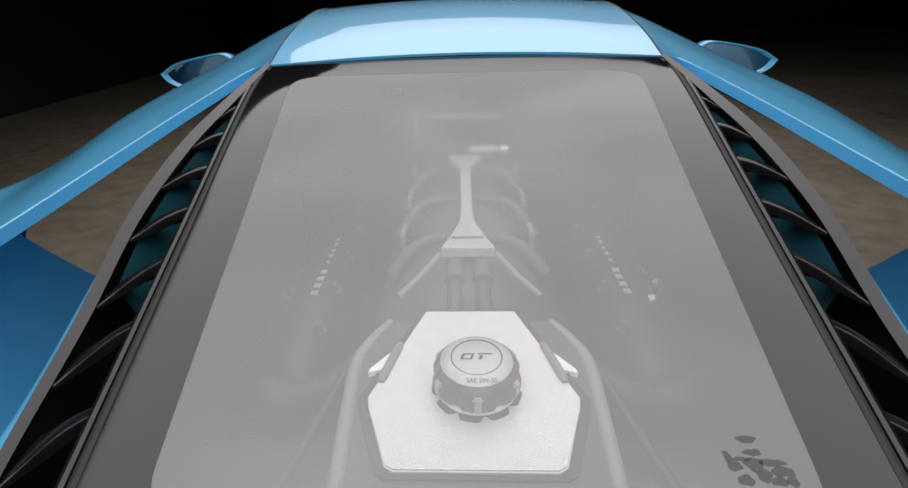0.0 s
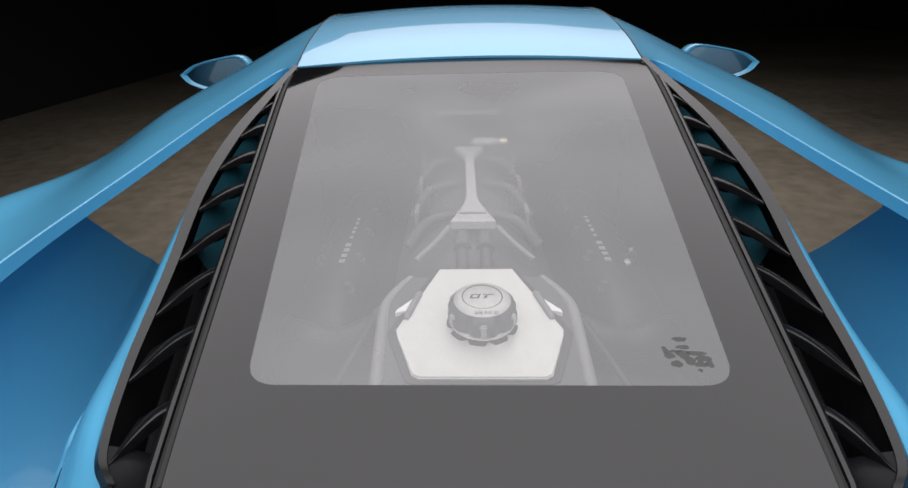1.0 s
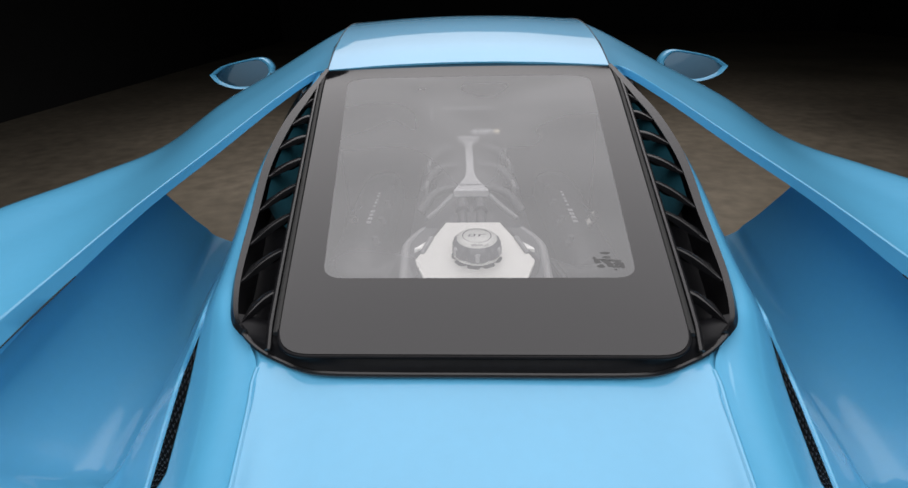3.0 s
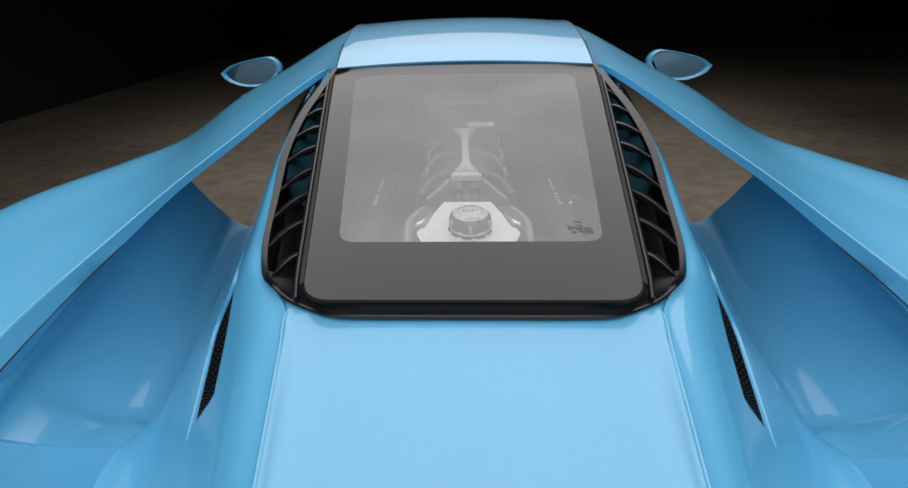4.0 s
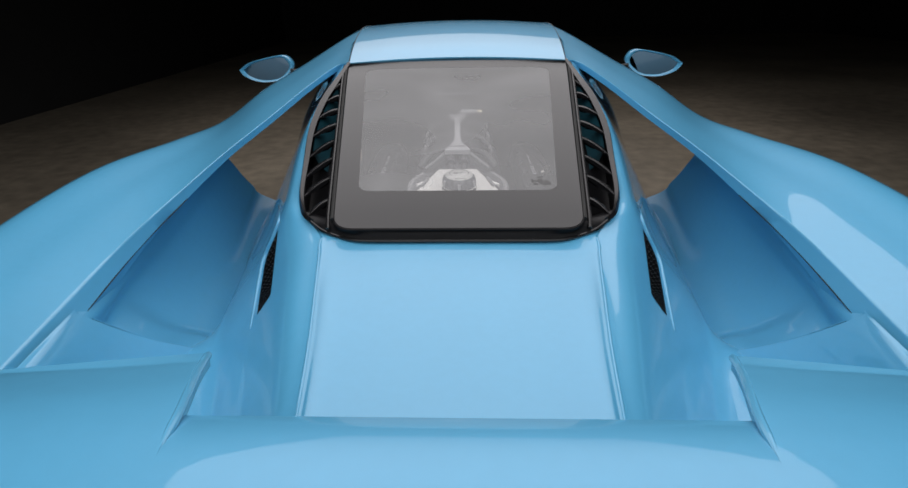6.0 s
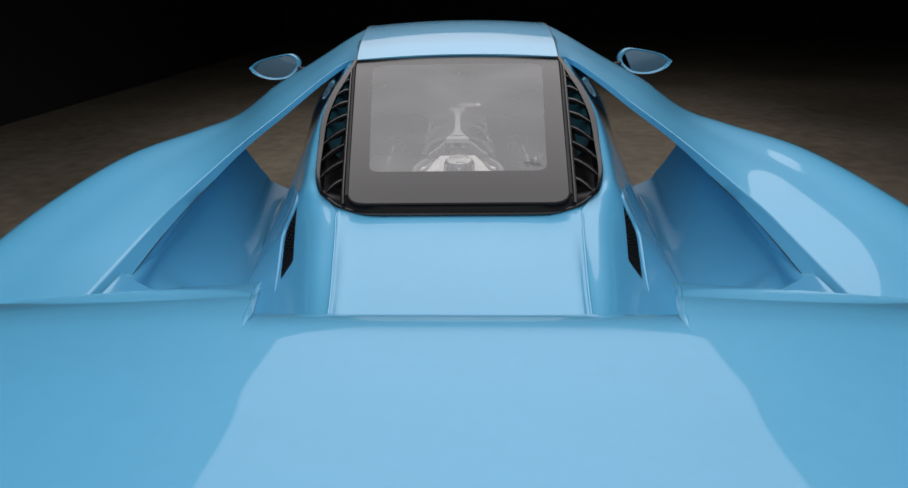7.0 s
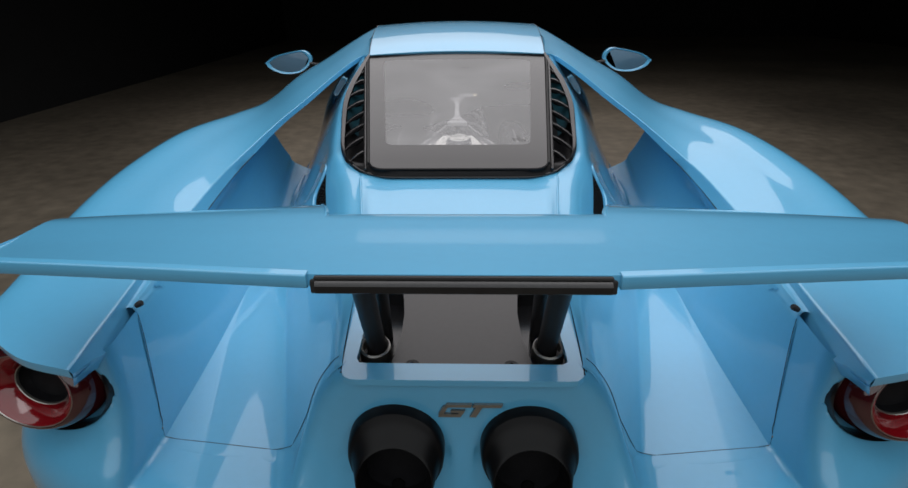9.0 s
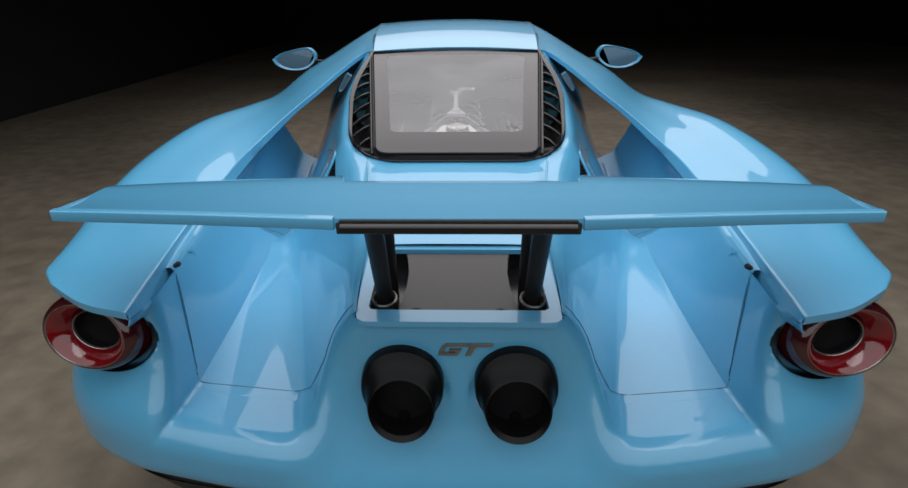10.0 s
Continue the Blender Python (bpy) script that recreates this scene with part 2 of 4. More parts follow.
def fender(side):
    rows = []
    for k, (a, o) in enumerate(RIDGE):
        a, o = Vector(a), Vector(o)
        mid = (a + o) / 2 + Vector((0, 0, 0.006 if k < 5 or k == 8 else 0.010 if k < 8 else 0.004))
        if k <= 4:
            s1, s2 = o + Vector((-0.02, -0.03, -0.045)), (a + o) / 2 - Vector((0, 0, 0.05))
            if k == 4:
                s1, s2 = Vector((0.805, 1.74, 0.90)), Vector((0.80, 1.70, 0.855))
        else:
            s1, s2 = o + Vector((0.03, -0.01, -0.14)), Vector((o.x - 0.02, o.y, 0.34))
            if k == 9:
                s1, s2 = o + Vector((0.02, 0, -0.10)), Vector((0.95, 0.42, 0.40))
            if k == 10:
                s1, s2 = o + Vector((-0.01, 0.01, -0.035)), o + Vector((-0.03, 0.05, -0.06))
        rows.append([flange(k), tuple(a), tuple(mid), tuple(o), tuple(s1), tuple(s2)])
    # the rounded visor over the tail lamp
    rows.append([(0.601, 0.15, 0.802), (0.607, 0.14, 0.822), (0.715, 0.160, 0.833), (0.828, 0.228, 0.838), (0.824, 0.235, 0.815), (0.79, 0.26, 0.803)])
    rows.append([(0.598, 0.102, 0.811), (0.599, 0.098, 0.8225), (0.69, 0.118, 0.830), (0.784, 0.176, 0.836), (0.782, 0.186, 0.818), (0.755, 0.21, 0.806)])
    bm = bmesh.new()
    under = np.array([spline(c, 120) for c in zip(*[r[:2] for r in rows])])
    top = np.array([spline([r[k] for r in rows], 120) for k in range(1, 6)])
    net = np.array([spline(top[:, j], 28) for j in range(120)]).transpose(1, 0, 2)
    fade = np.clip((net[0][:, 1:2] - 0.10) / 0.5, 0.4, 1)
    a1 = net[0] + 0.0022 * fade * (under[0] - net[0]) / np.linalg.norm(under[0] - net[0], axis=1)[:, None]
    a2 = net[0] + 0.0026 * fade * (net[1] - net[0]) / np.linalg.norm(net[1] - net[0], axis=1)[:, None]
    a0 = net[0] + 0.006 * (under[0] - net[0]) / np.linalg.norm(under[0] - net[0], axis=1)[:, None]
    a3 = net[0] + 0.007 * (net[1] - net[0]) / np.linalg.norm(net[1] - net[0], axis=1)[:, None]
    behind = under[0] + np.array((0.014, 0.010, -0.030)) * np.clip((1.1 - under[0][:, 1:2]) / 0.2, 0, 1)
    cols = [behind, under[0], a0, a1, a2, a3] + list(net[1:])
    vs = [[bm.verts.new((side * p[0], p[1], p[2])) for p in c] for c in cols]
    for c, e in zip(vs, vs[1:]):
        for j in range(119):
            bm.faces.new((c[j], e[j], e[j + 1], c[j + 1]))
    lip = spline(rows[-1][1:], 28)[:22]
    patch([[tuple(p) for p in lip], [tuple(p + np.array((0, 0.006, -0.020))) for p in lip], [tuple(p + np.array((0.004, 0.05, -0.026))) for p in lip]], 22, 6, side, bm)
    return bm


def flank(side):
    """From the deck's edge down to the channel's floor, with a fillet between."""
    st = [
        [(0.188, 0.165, 0.794), (0.218, 0.168, 0.761), (0.266, 0.174, 0.656), (0.309, 0.179, 0.570), (0.344, 0.183, 0.5560), (0.47, 0.198, 0.5560), (0.590, 0.212, 0.5555)],
        [(0.196, 0.1840, 0.798), (0.226, 0.1876, 0.765), (0.275, 0.1935, 0.66), (0.319, 0.1985, 0.576), (0.352, 0.2025, 0.5618), (0.47, 0.2170, 0.5612), (0.590, 0.2315, 0.5605)],
        [(0.215, 0.50, 0.822), (0.261, 0.5, 0.795), (0.335, 0.5, 0.700), (0.399, 0.5, 0.600), (0.430, 0.502, 0.5805), (0.52, 0.505, 0.579), (0.595, 0.505, 0.579)],
        [(0.252, 0.76, 0.847), (0.311, 0.76, 0.826), (0.392, 0.76, 0.727), (0.465, 0.76, 0.624), (0.498, 0.762, 0.6025), (0.55, 0.765, 0.600), (0.602, 0.77, 0.600)],
        [(0.278, 0.925, 0.8665), (0.350, 0.94, 0.848), (0.437, 0.93, 0.740), (0.515, 0.91, 0.638), (0.548, 0.905, 0.6150), (0.58, 0.905, 0.611), (0.615, 0.905, 0.608)],
        [(0.338, 1.02, 0.893), (0.388, 1.05, 0.875), (0.470, 1.08, 0.750), (0.562, 1.08, 0.630), (0.590, 1.08, 0.595), (0.606, 1.08, 0.56), (0.62, 1.08, 0.52)],
        [(0.376, 1.2, 0.917), (0.417, 1.2, 0.887), (0.50, 1.25, 0.75), (0.605, 1.25, 0.61), (0.622, 1.25, 0.58), (0.632, 1.25, 0.55), (0.64, 1.25, 0.52)],
        [(0.401, 1.5, 1.012), (0.438, 1.5, 0.972), (0.535, 1.5, 0.80), (0.635, 1.5, 0.62), (0.65, 1.5, 0.60), (0.66, 1.5, 0.59), (0.67, 1.5, 0.58)],
        [(0.379, 1.9, 1.095), (0.430, 1.9, 1.054), (0.575, 1.9, 0.85), (0.685, 1.9, 0.63), (0.70, 1.9, 0.61), (0.71, 1.9, 0.60), (0.72, 1.9, 0.59)],
        [(0.41, 2.3, 1.15), (0.49, 2.3, 1.08), (0.66, 2.3, 0.85), (0.73, 2.3, 0.60), (0.74, 2.3, 0.58), (0.745, 2.3, 0.57), (0.75, 2.3, 0.56)],
        [(0.42, 2.8, 1.16), (0.52, 2.8, 1.07), (0.72, 2.8, 0.80), (0.79, 2.8, 0.52), (0.80, 2.8, 0.50), (0.805, 2.8, 0.49), (0.81, 2.8, 0.48)],
    ]
    return patch(st, 44, 110, side)


def channel_wall(side):
    """The outer wall of the air channel; its front end is a lip turned outwards over the side pod."""
    bm = patch([
        [(0.570, 0.937, 0.575), (0.594, 0.905, 0.613), (0.64, 0.83, 0.69), (0.690, 0.755, 0.790), (0.698, 0.753, 0.806)],
        [(0.564, 0.50, 0.535), (0.578, 0.50, 0.577), (0.615, 0.50, 0.69), (0.648, 0.51, 0.790), (0.675, 0.51, 0.801)],
        [(0.566, 0.215, 0.515), (0.575, 0.23, 0.56), (0.593, 0.27, 0.68), (0.616, 0.31, 0.792), (0.640, 0.31, 0.803)],
    ], 18, 40, side)
    edge = np.array(spline([(0.570, 0.937, 0.575), (0.594, 0.905, 0.613), (0.64, 0.83, 0.69), (0.683, 0.766, 0.776)], 18))
    out = np.array((0.80, -0.15, -0.58))
    patch([[tuple(p) for p in edge], [tuple(p + (0.0005, 0.0022, 0) + 0.0012 * out) for p in edge],
           [tuple(p + (0.001, 0.003, 0) + 0.006 * out) for p in edge], [tuple(p + (0.001, 0.003, 0) + (0.010 + 0.065 * min(1, 1.6 * k / (len(edge) - 1))) * out) for k, p in enumerate(edge)]], 14, 8, side, bm)
    return bm


def pod_wall(side):
    """The hollowed inner face of the side pod: a strip under the fender, an undercut shoulder and a rising floor."""
    return patch([
        [(0.555, 0.935, 0.588), (0.594, 0.906, 0.606), (0.6220, 0.868, 0.6440), (0.654, 0.829, 0.680), (0.694, 0.784, 0.722), (0.6845, 0.758, 0.773), (0.712, 0.752, 0.818)],
        [(0.560, 0.99, 0.560), (0.606, 0.975, 0.592), (0.640, 0.945, 0.622), (0.680, 0.915, 0.668), (0.718, 0.885, 0.726), (0.704, 0.865, 0.773), (0.733, 0.857, 0.822)],
        [(0.57, 1.06, 0.53), (0.622, 1.04, 0.576), (0.660, 1.025, 0.606), (0.706, 1.005, 0.660), (0.738, 0.985, 0.726), (0.726, 0.975, 0.776), (0.756, 0.967, 0.830)],
        [(0.58, 1.25, 0.51), (0.655, 1.25, 0.570), (0.700, 1.245, 0.612), (0.738, 1.23, 0.670), (0.760, 1.22, 0.730), (0.760, 1.21, 0.784), (0.785, 1.197, 0.86)],
        [(0.60, 1.5, 0.52), (0.69, 1.5, 0.585), (0.718, 1.49, 0.64), (0.738, 1.48, 0.70), (0.750, 1.46, 0.76), (0.757, 1.44, 0.82), (0.76, 1.42, 0.91)],
        [(0.60, 1.86, 0.57), (0.728, 1.815, 0.648), (0.740, 1.775, 0.695), (0.749, 1.735, 0.74), (0.756, 1.695, 0.79), (0.762, 1.655, 0.84), (0.765, 1.60, 0.915)],
    ], 48, 60, side)


# ---- the tail as one smooth skin ----
def smax(a, b, k):
    """The larger of two, rounded over a width k."""
    h = np.clip(k - np.abs(a - b), 0, None) / k
    return np.maximum(a, b) + h * h * k * 0.25


def smin(a, b, k):
    return -smax(-a, -b, k)


def cubic(xs, ys):
    return np.poly1d(np.polyfit(xs, ys, 3))


PLAN = spline([(-0.05, 0.024, 0), (0.15, 0.027, 0), (0.30, 0.037, 0), (0.44, 0.056, 0), (0.57, 0.081, 0), (0.68, 0.107, 0), (0.77, 0.147, 0), (0.84, 0.194, 0), (0.89, 0.25, 0), (0.93, 0.325, 0), (0.96, 0.42, 0), (0.975, 0.55, 0)], 100)[:, :2]
# how far the skin lies inside that plan, by height: at the middle and at the corners
FACE_IN = spline([(-0.80, 0.106, 0), (-0.70, 0.106, 0), (-0.64, 0.098, 0), (-0.58, 0.077, 0), (-0.54, 0.058, 0), (-0.50, 0.038, 0), (-0.47, 0.023, 0), (-0.44, 0.011, 0), (-0.42, 0.008, 0), (-0.40, 0.014, 0), (-0.37, 0.05, 0)], 90)
CORNER_IN = spline([(-0.80, 0.080, 0), (-0.70, 0.076, 0), (-0.65, 0.060, 0), (-0.61, 0.040, 0), (-0.575, 0.019, 0), (-0.55, 0.008, 0), (-0.525, 0.002, 0), (-0.50, 0.0, 0), (-0.46, 0.0, 0), (-0.44, 0.002, 0), (-0.425, 0.008, 0), (-0.41, 0.022, 0), (-0.37, 0.07, 0)], 90)
FLANK_A, FLANK_B = cubic((0.788, 0.75, 0.66, 0.478), (0.190, 0.220, 0.262, 0.302)), cubic((0.798, 0.765, 0.66, 0.561), (0.196, 0.226, 0.275, 0.326))
LAMP = Matrix.Translation((0.735, 0.175, 0.728)) @ pose(0, 0, 0, 80, 0, 8) @ Matrix.Diagonal((1.14, 0.86, 1, 1))
LAMP_INV = np.array((Matrix.Translation((-0.009, 0, -0.006)) @ LAMP).inverted())


def seam_y(x):
    return 0.200 + 0.120 * (x - 0.326)


def wall_seam_y(z):
    return 0.229 + 0.37 * (z - 0.561)


def tail_solid(x, y, z):
    """Below 0 inside the tail: shell less the two air channels, lamp holes and exhaust recesses."""
    x = np.abs(x)
    # distance to the plan of the shell
    best, side = np.full(x.shape, 9.0), np.zeros(x.shape)
    for (ax, ay), (bx, by) in zip(PLAN, PLAN[1:]):
        dx, dy = bx - ax, by - ay
        u = np.clip(((x - ax) * dx + (y - ay) * dy) / (dx * dx + dy * dy), 0, 1)
        ex, ey = x - ax - u * dx, y - ay - u * dy
        d = np.hypot(ex, ey)
        near = d < best
        best = np.where(near, d, best)
        side = np.where(near, np.sign(ex * dy - ey * dx), side)
    w = np.clip((x - 0.22) / 0.14, 0, 1)
    w = w * w * (3 - 2 * w)
    inset = np.interp(-z, FACE_IN[:, 0], FACE_IN[:, 1]) * (1 - w) + np.interp(-z, CORNER_IN[:, 0], CORNER_IN[:, 1]) * w
    shell = best * side + inset
    # the channel's floor, flank and outer wall
    back = np.clip((seam_y(x) - y) / 0.10, -2, 2.5)
    floor_z = np.where(back > 0, 0.561 - 0.010 * back - 0.0015 * back * back, 0.561 - 0.005 * back)
    under = (z - floor_z) * 0.85
    v = np.clip((seam_y(x) - y) / 0.15, -2, 2)
    inside = (x - (FLANK_B(z) + (FLANK_A(z) - FLANK_B(z)) * v)) * 0.88
    ws = wall_seam_y(z)
    xs = 0.575 + 0.150 * (z - 0.561) + 0.12 * (z - 0.561) ** 2
    wall_x = xs + (0.589 + 0.008 * (z - 0.56) - xs) * np.clip((ws - y) / (ws - 0.134), -1, 1.6)
    beyond = wall_x - x
    f = smax(shell, smin(smin(under, inside, 0.030), beyond, 0.007), 0.045)
    # hole of the lamp
    q = LAMP_INV[:3, :3] @ np.stack([x.ravel(), y.ravel(), z.ravel()]) + LAMP_INV[:3, 3:]
    hole = np.maximum(np.hypot(q[0], q[1]) - 0.101, -0.045 - q[2]).reshape(x.shape) * 0.95
    f = smax(f, -hole, 0.004)
    # shallow recess round each exhaust
    e = (np.hypot((x - 0.1115) / 0.091, (z - 0.620) / 0.114) - 1) * 0.095
    recess = np.maximum(e, y - 0.127 + 0.50 * np.clip(0.635 - z, 0, 1))
    f = smax(f, -recess, 0.007)
    return np.maximum(f, 0.075 - np.hypot(x - 0.109, z - 0.647))


def tail_skin():
    h = 0.0065
    gx, gy, gz = np.arange(-0.988, 0.9881, h), np.arange(0.015, 0.45, h), np.arange(0.384, 0.802, h)
    X, Y, Z = np.meshgrid(gx, gy, gz, indexing="ij")
    F = tail_solid(X, Y, Z)
    S = F < 0
    # one vertex in each cell that the surface crosses
    cells = [S[a:S.shape[0] - 1 + a, b:S.shape[1] - 1 + b, c:S.shape[2] - 1 + c] for a in (0, 1) for b in (0, 1) for c in (0, 1)]
    count = sum(c.astype(int) for c in cells)
    on = (count > 0) & (count < 8)
    ids = np.full(on.shape, -1)
    ids[on] = np.arange(on.sum())
    i, j, k = np.nonzero(on)
    P = np.stack([gx[i], gy[j], gz[k]], 1) + h / 2
    lo = P - h * 0.75
    hi = P + h * 0.75
    e = 0.0004
    for _ in range(6):
        f = tail_solid(P[:, 0], P[:, 1], P[:, 2])
        g = np.stack([(tail_solid(*(P + d).T) - tail_solid(*(P - d).T)) / (2 * e) for d in np.eye(3) * e], 1)
        P = P - 0.9 * f[:, None] * g / np.maximum((g * g).sum(1), 0.2)[:, None]
        P = np.clip(P, lo, hi)
    quads = []
    for ax in range(3):
        a = [slice(None)] * 3
        b = [slice(None)] * 3
        a[ax], b[ax] = slice(0, -1), slice(1, None)
        cross = S[tuple(a)] != S[tuple(b)]
        o = [m for m in range(3) if m != ax]
        p = np.array(np.nonzero(cross)).T
        p = p[(p[:, o[0]] > 0) & (p[:, o[1]] > 0) & (p[:, o[0]] < on.shape[o[0]]) & (p[:, o[1]] < on.shape[o[1]])]
        q = []
        for da, db in ((0, 0), (1, 0), (1, 1), (0, 1)):
            r = p.copy()
            r[:, o[0]] -= da
            r[:, o[1]] -= db
            q.append(ids[r[:, 0], r[:, 1], r[:, 2]])
        quads.append(np.stack(q, 1))
    quads = np.concatenate(quads)
    quads = quads[(quads >= 0).all(1)]
    # leave out what lies in the tail's inside
    c = P[quads].mean(1)
    ax = np.abs(c[:, 0])
    keep = ~((ax < 0.20) & (c[:, 2] > 0.786)) & ~((ax < 0.20) & (c[:, 1] > 0.17)) & (c[:, 1] < 0.44)
    mesh = bpy.data.meshes.new("tail_skin")
    mesh.from_pydata(P.tolist(), [], quads[keep].tolist())
    bm = bmesh.new()
    bm.from_mesh(mesh)
    bpy.data.meshes.remove(mesh)
    bmesh.ops.recalc_face_normals(bm, faces=bm.faces)
    # trim the skin along the seams of the channels
    for s in (-1, 1):
        for wall in (False, True):
            if wall:
                pick = [f for f in bm.faces if 0.57 < s * f.calc_center_median().x < 0.65 and f.calc_center_median().z > 0.5615]
                co, no = Vector((s * 0.60, 0.229, 0.561)), Vector((0, 1, -0.37)).normalized()
            else:
                pick = [f for f in bm.faces if 0.15 < s * f.calc_center_median().x < 0.577]
                co, no = Vector((s * 0.326, 0.200, 0.561)), Vector((-0.120 * s, 1, 0)).normalized()
            geom = list({v for f in pick for v in f.verts}) + list({e for f in pick for e in f.edges}) + pick
            bmesh.ops.bisect_plane(bm, geom=geom, plane_co=co, plane_no=no, dist=0.0002)
            gone = []
            for f in bm.faces:
                m = f.calc_center_median()
                inside = (0.565 < s * m.x < 0.65 and m.z > 0.5612) if wall else 0.15 < s * m.x < 0.578
                if inside and (m - co).dot(no) > 0.0001:
                    if wall and (m.y > 0.45 or s * m.x > 0.63):
                        continue
                    gone.append(f)
            bmesh.ops.delete(bm, geom=gone, context="FACES")
    return bm


def gap_line(pts, parent=None, r=0.00065, n=24):
    """A dark joint between two body panels."""
    return sub("panel_gap", tube([tuple(p) for p in spline(pts, n)], r, 6), SATIN, parent)


def tree_of(bm):
    tree = BVHTree.FromBMesh(bm)
    bm.free()
    return tree


TAIL_BM = tail_skin()
TAIL_TREE = BVHTree.FromBMesh(TAIL_BM)
for s in (-1, 1):
    f = sub("rear_fender", fender(s), BLUE)
    sub("fuselage_side", flank(s), BLUE)
    w = sub("air_channel_wall", channel_wall(s), BLUE)
    sub("side_pod_wall", pod_wall(s), BLUE)
    skins = (TAIL_TREE, tree_of(flank(s)), tree_of(channel_wall(s)))

    def laid(p, way, back=0.06, up=0.0002):
        """The outermost place of the skins near p, looking along the way."""
        p, way = Vector((s * p[0], p[1], p[2])), Vector((s * way[0], way[1], way[2])).normalized()
        hits = [h[0] for h in (t.ray_cast(p - way * back, way, 2 * back) for t in skins) if h[0]]
        best = min(hits, key=lambda q: (q - p).dot(way)) if hits else p
        return tuple(best - way * up)

    # joints of the tail
    gap_line([laid((0.600, wall_seam_y(z), z), (1, 0, 0)) for z in np.linspace(0.565, 0.788, 12)], w, 0.0008)
    gap_line([laid((x, seam_y(x), 0.565), (0, 0, -1)) for x in np.linspace(0.574, 0.35, 10)] + [laid((FLANK_B(z), seam_y(FLANK_B(z)) - 0.002, z), (-1, 0, -0.5), 0.06, 0.0007) for z in np.linspace(0.575, 0.79, 16)], w, 0.0006, n=90)
    # joint under the fender's flange
    gap_line([(s * (q[0] + 0.001), q[1] - 0.001, q[2] - 0.0012) for q in (flange(5), flange(6), flange(7), (0.6815, 0.66, 0.785), (0.6655, 0.555, 0.783))], f, 0.0014, 60)
    # rubber stop on the fender's flange
    sub("rubber_stop", lathe([(0, -0.008), (0.005, -0.008), (0.006, 0.0), (0.006, 0.004), (0.0045, 0.0065), (0, 0.0065)], 16, Matrix.Translation((s * 0.610, 0.318, 0.808)) @ pose(0, 0, 0, 0, -60 * s, 0)), RUBBER, f)

# ---- roof ----
roof_rows = []
for y, hx, ze, zc in ((1.905, 0.374, 1.099, 1.110), (2.1, 0.390, 1.135, 1.148), (2.385, 0.410, 1.168, 1.184), (2.65, 0.423, 1.178, 1.196), (2.95, 0.42, 1.165, 1.182)):
    bow = 0.028 if y < 2 else 0
    roof_rows.append([(-hx, y, ze), (-hx * 0.5, y + bow * 0.75, lerp(ze, zc, 0.75)), (0, y + bow, zc), (hx * 0.5, y + bow * 0.75, lerp(ze, zc, 0.75)), (hx, y, ze)])
roof = sub("roof", thick(patch(roof_rows, 36, 36), 0.005), BLUE)
for s in (-1, 1):
    gap_line([(s * (r[4][0] + 0.001), r[4][1], r[4][2] + 0.0005) for r in roof_rows], roof, 0.0016)

# ---- engine deck behind the cover ----
deck_rows = []
for y, hx, z, w, h in ((0.966, 0.293, 0.8680, 0.038, 0.002), (0.942, 0.279, 0.8662, 0.038, 0.002), (0.925, 0.277, 0.8635, 0.04, 0.003), (0.90, 0.2755, 0.8565, 0.048, 0.006), (0.86, 0.268, 0.8475, 0.046, 0.0095), (0.76, 0.252, 0.835, 0.035, 0.012), (0.6, 0.2275, 0.8215, 0.028, 0.009), (0.43, 0.207, 0.806, 0.02, 0.008)):
    half = [(hx + 0.010, z + h - 0.0055), (hx, z + h), (hx - 0.005, z + h * 0.9), (hx - w, z), (hx * 0.5, z + 0.0015), (0, z + 0.002)]
    deck_rows.append([(-x, y, q) for x, q in half] + [(x, y, q) for x, q in half[-2::-1]])
deck = sub("engine_deck", patch(deck_rows, 64, 60), BLUE)
for k in (1, -2):
    sub("deck_crease", tube([tuple(p) for p in spline([(r[k][0], r[k][1], r[k][2] - 0.0022) for r in deck_rows[2:]], 60)], 0.0036, 10), BLUE, deck)

# ---- engine cover ----
PANEL = [(0.919, 0.892), (1.05, 0.926), (1.4, 1.004), (1.734, 1.076), (1.95, 1.102)]
_pz = spline([(0, a, b) for a, b in PANEL], 80)


def panel_z(y):
    return float(np.interp(y, _pz[:, 1], _pz[:, 2]))


def side_x(y):
    return 0.248 + 0.128 * (y - 0.919) / 0.986


RIM = [(0.305, 0.967, 0.887), (0.329, 1.0, 0.892), (0.360, 1.1, 0.904), (0.385, 1.25, 0.935), (0.402, 1.4, 0.984), (0.401, 1.55, 1.028), (0.389, 1.7, 1.062), (0.377, 1.9, 1.096)]


def rounded(corners, r, n=8):
    """A closed plan outline with corners rounded by circles' arcs; r: one radius for each corner."""
    out = []
    m = len(corners)
    for i, c in enumerate(corners):
        c = Vector(c)
        a, b = Vector(corners[i - 1]) - c, Vector(corners[(i + 1) % m]) - c
        p, q = c + a.normalized() * r[i], c + b.normalized() * r[i]
        for k in range(n + 1):
            u = k / n
            out.append(tuple((1 - u) ** 2 * p + 2 * u * (1 - u) * c + u * u * q))
    return out


def resample(loop, n):
    p = np.array(loop + [loop[0]])
    d = np.concatenate([[0], np.cumsum(np.linalg.norm(np.diff(p, axis=0), axis=1))])
    t = np.linspace(0, d[-1], n, endpoint=False)
    return [(float(np.interp(a, d, p[:, 0])), float(np.interp(a, d, p[:, 1]))) for a in t]


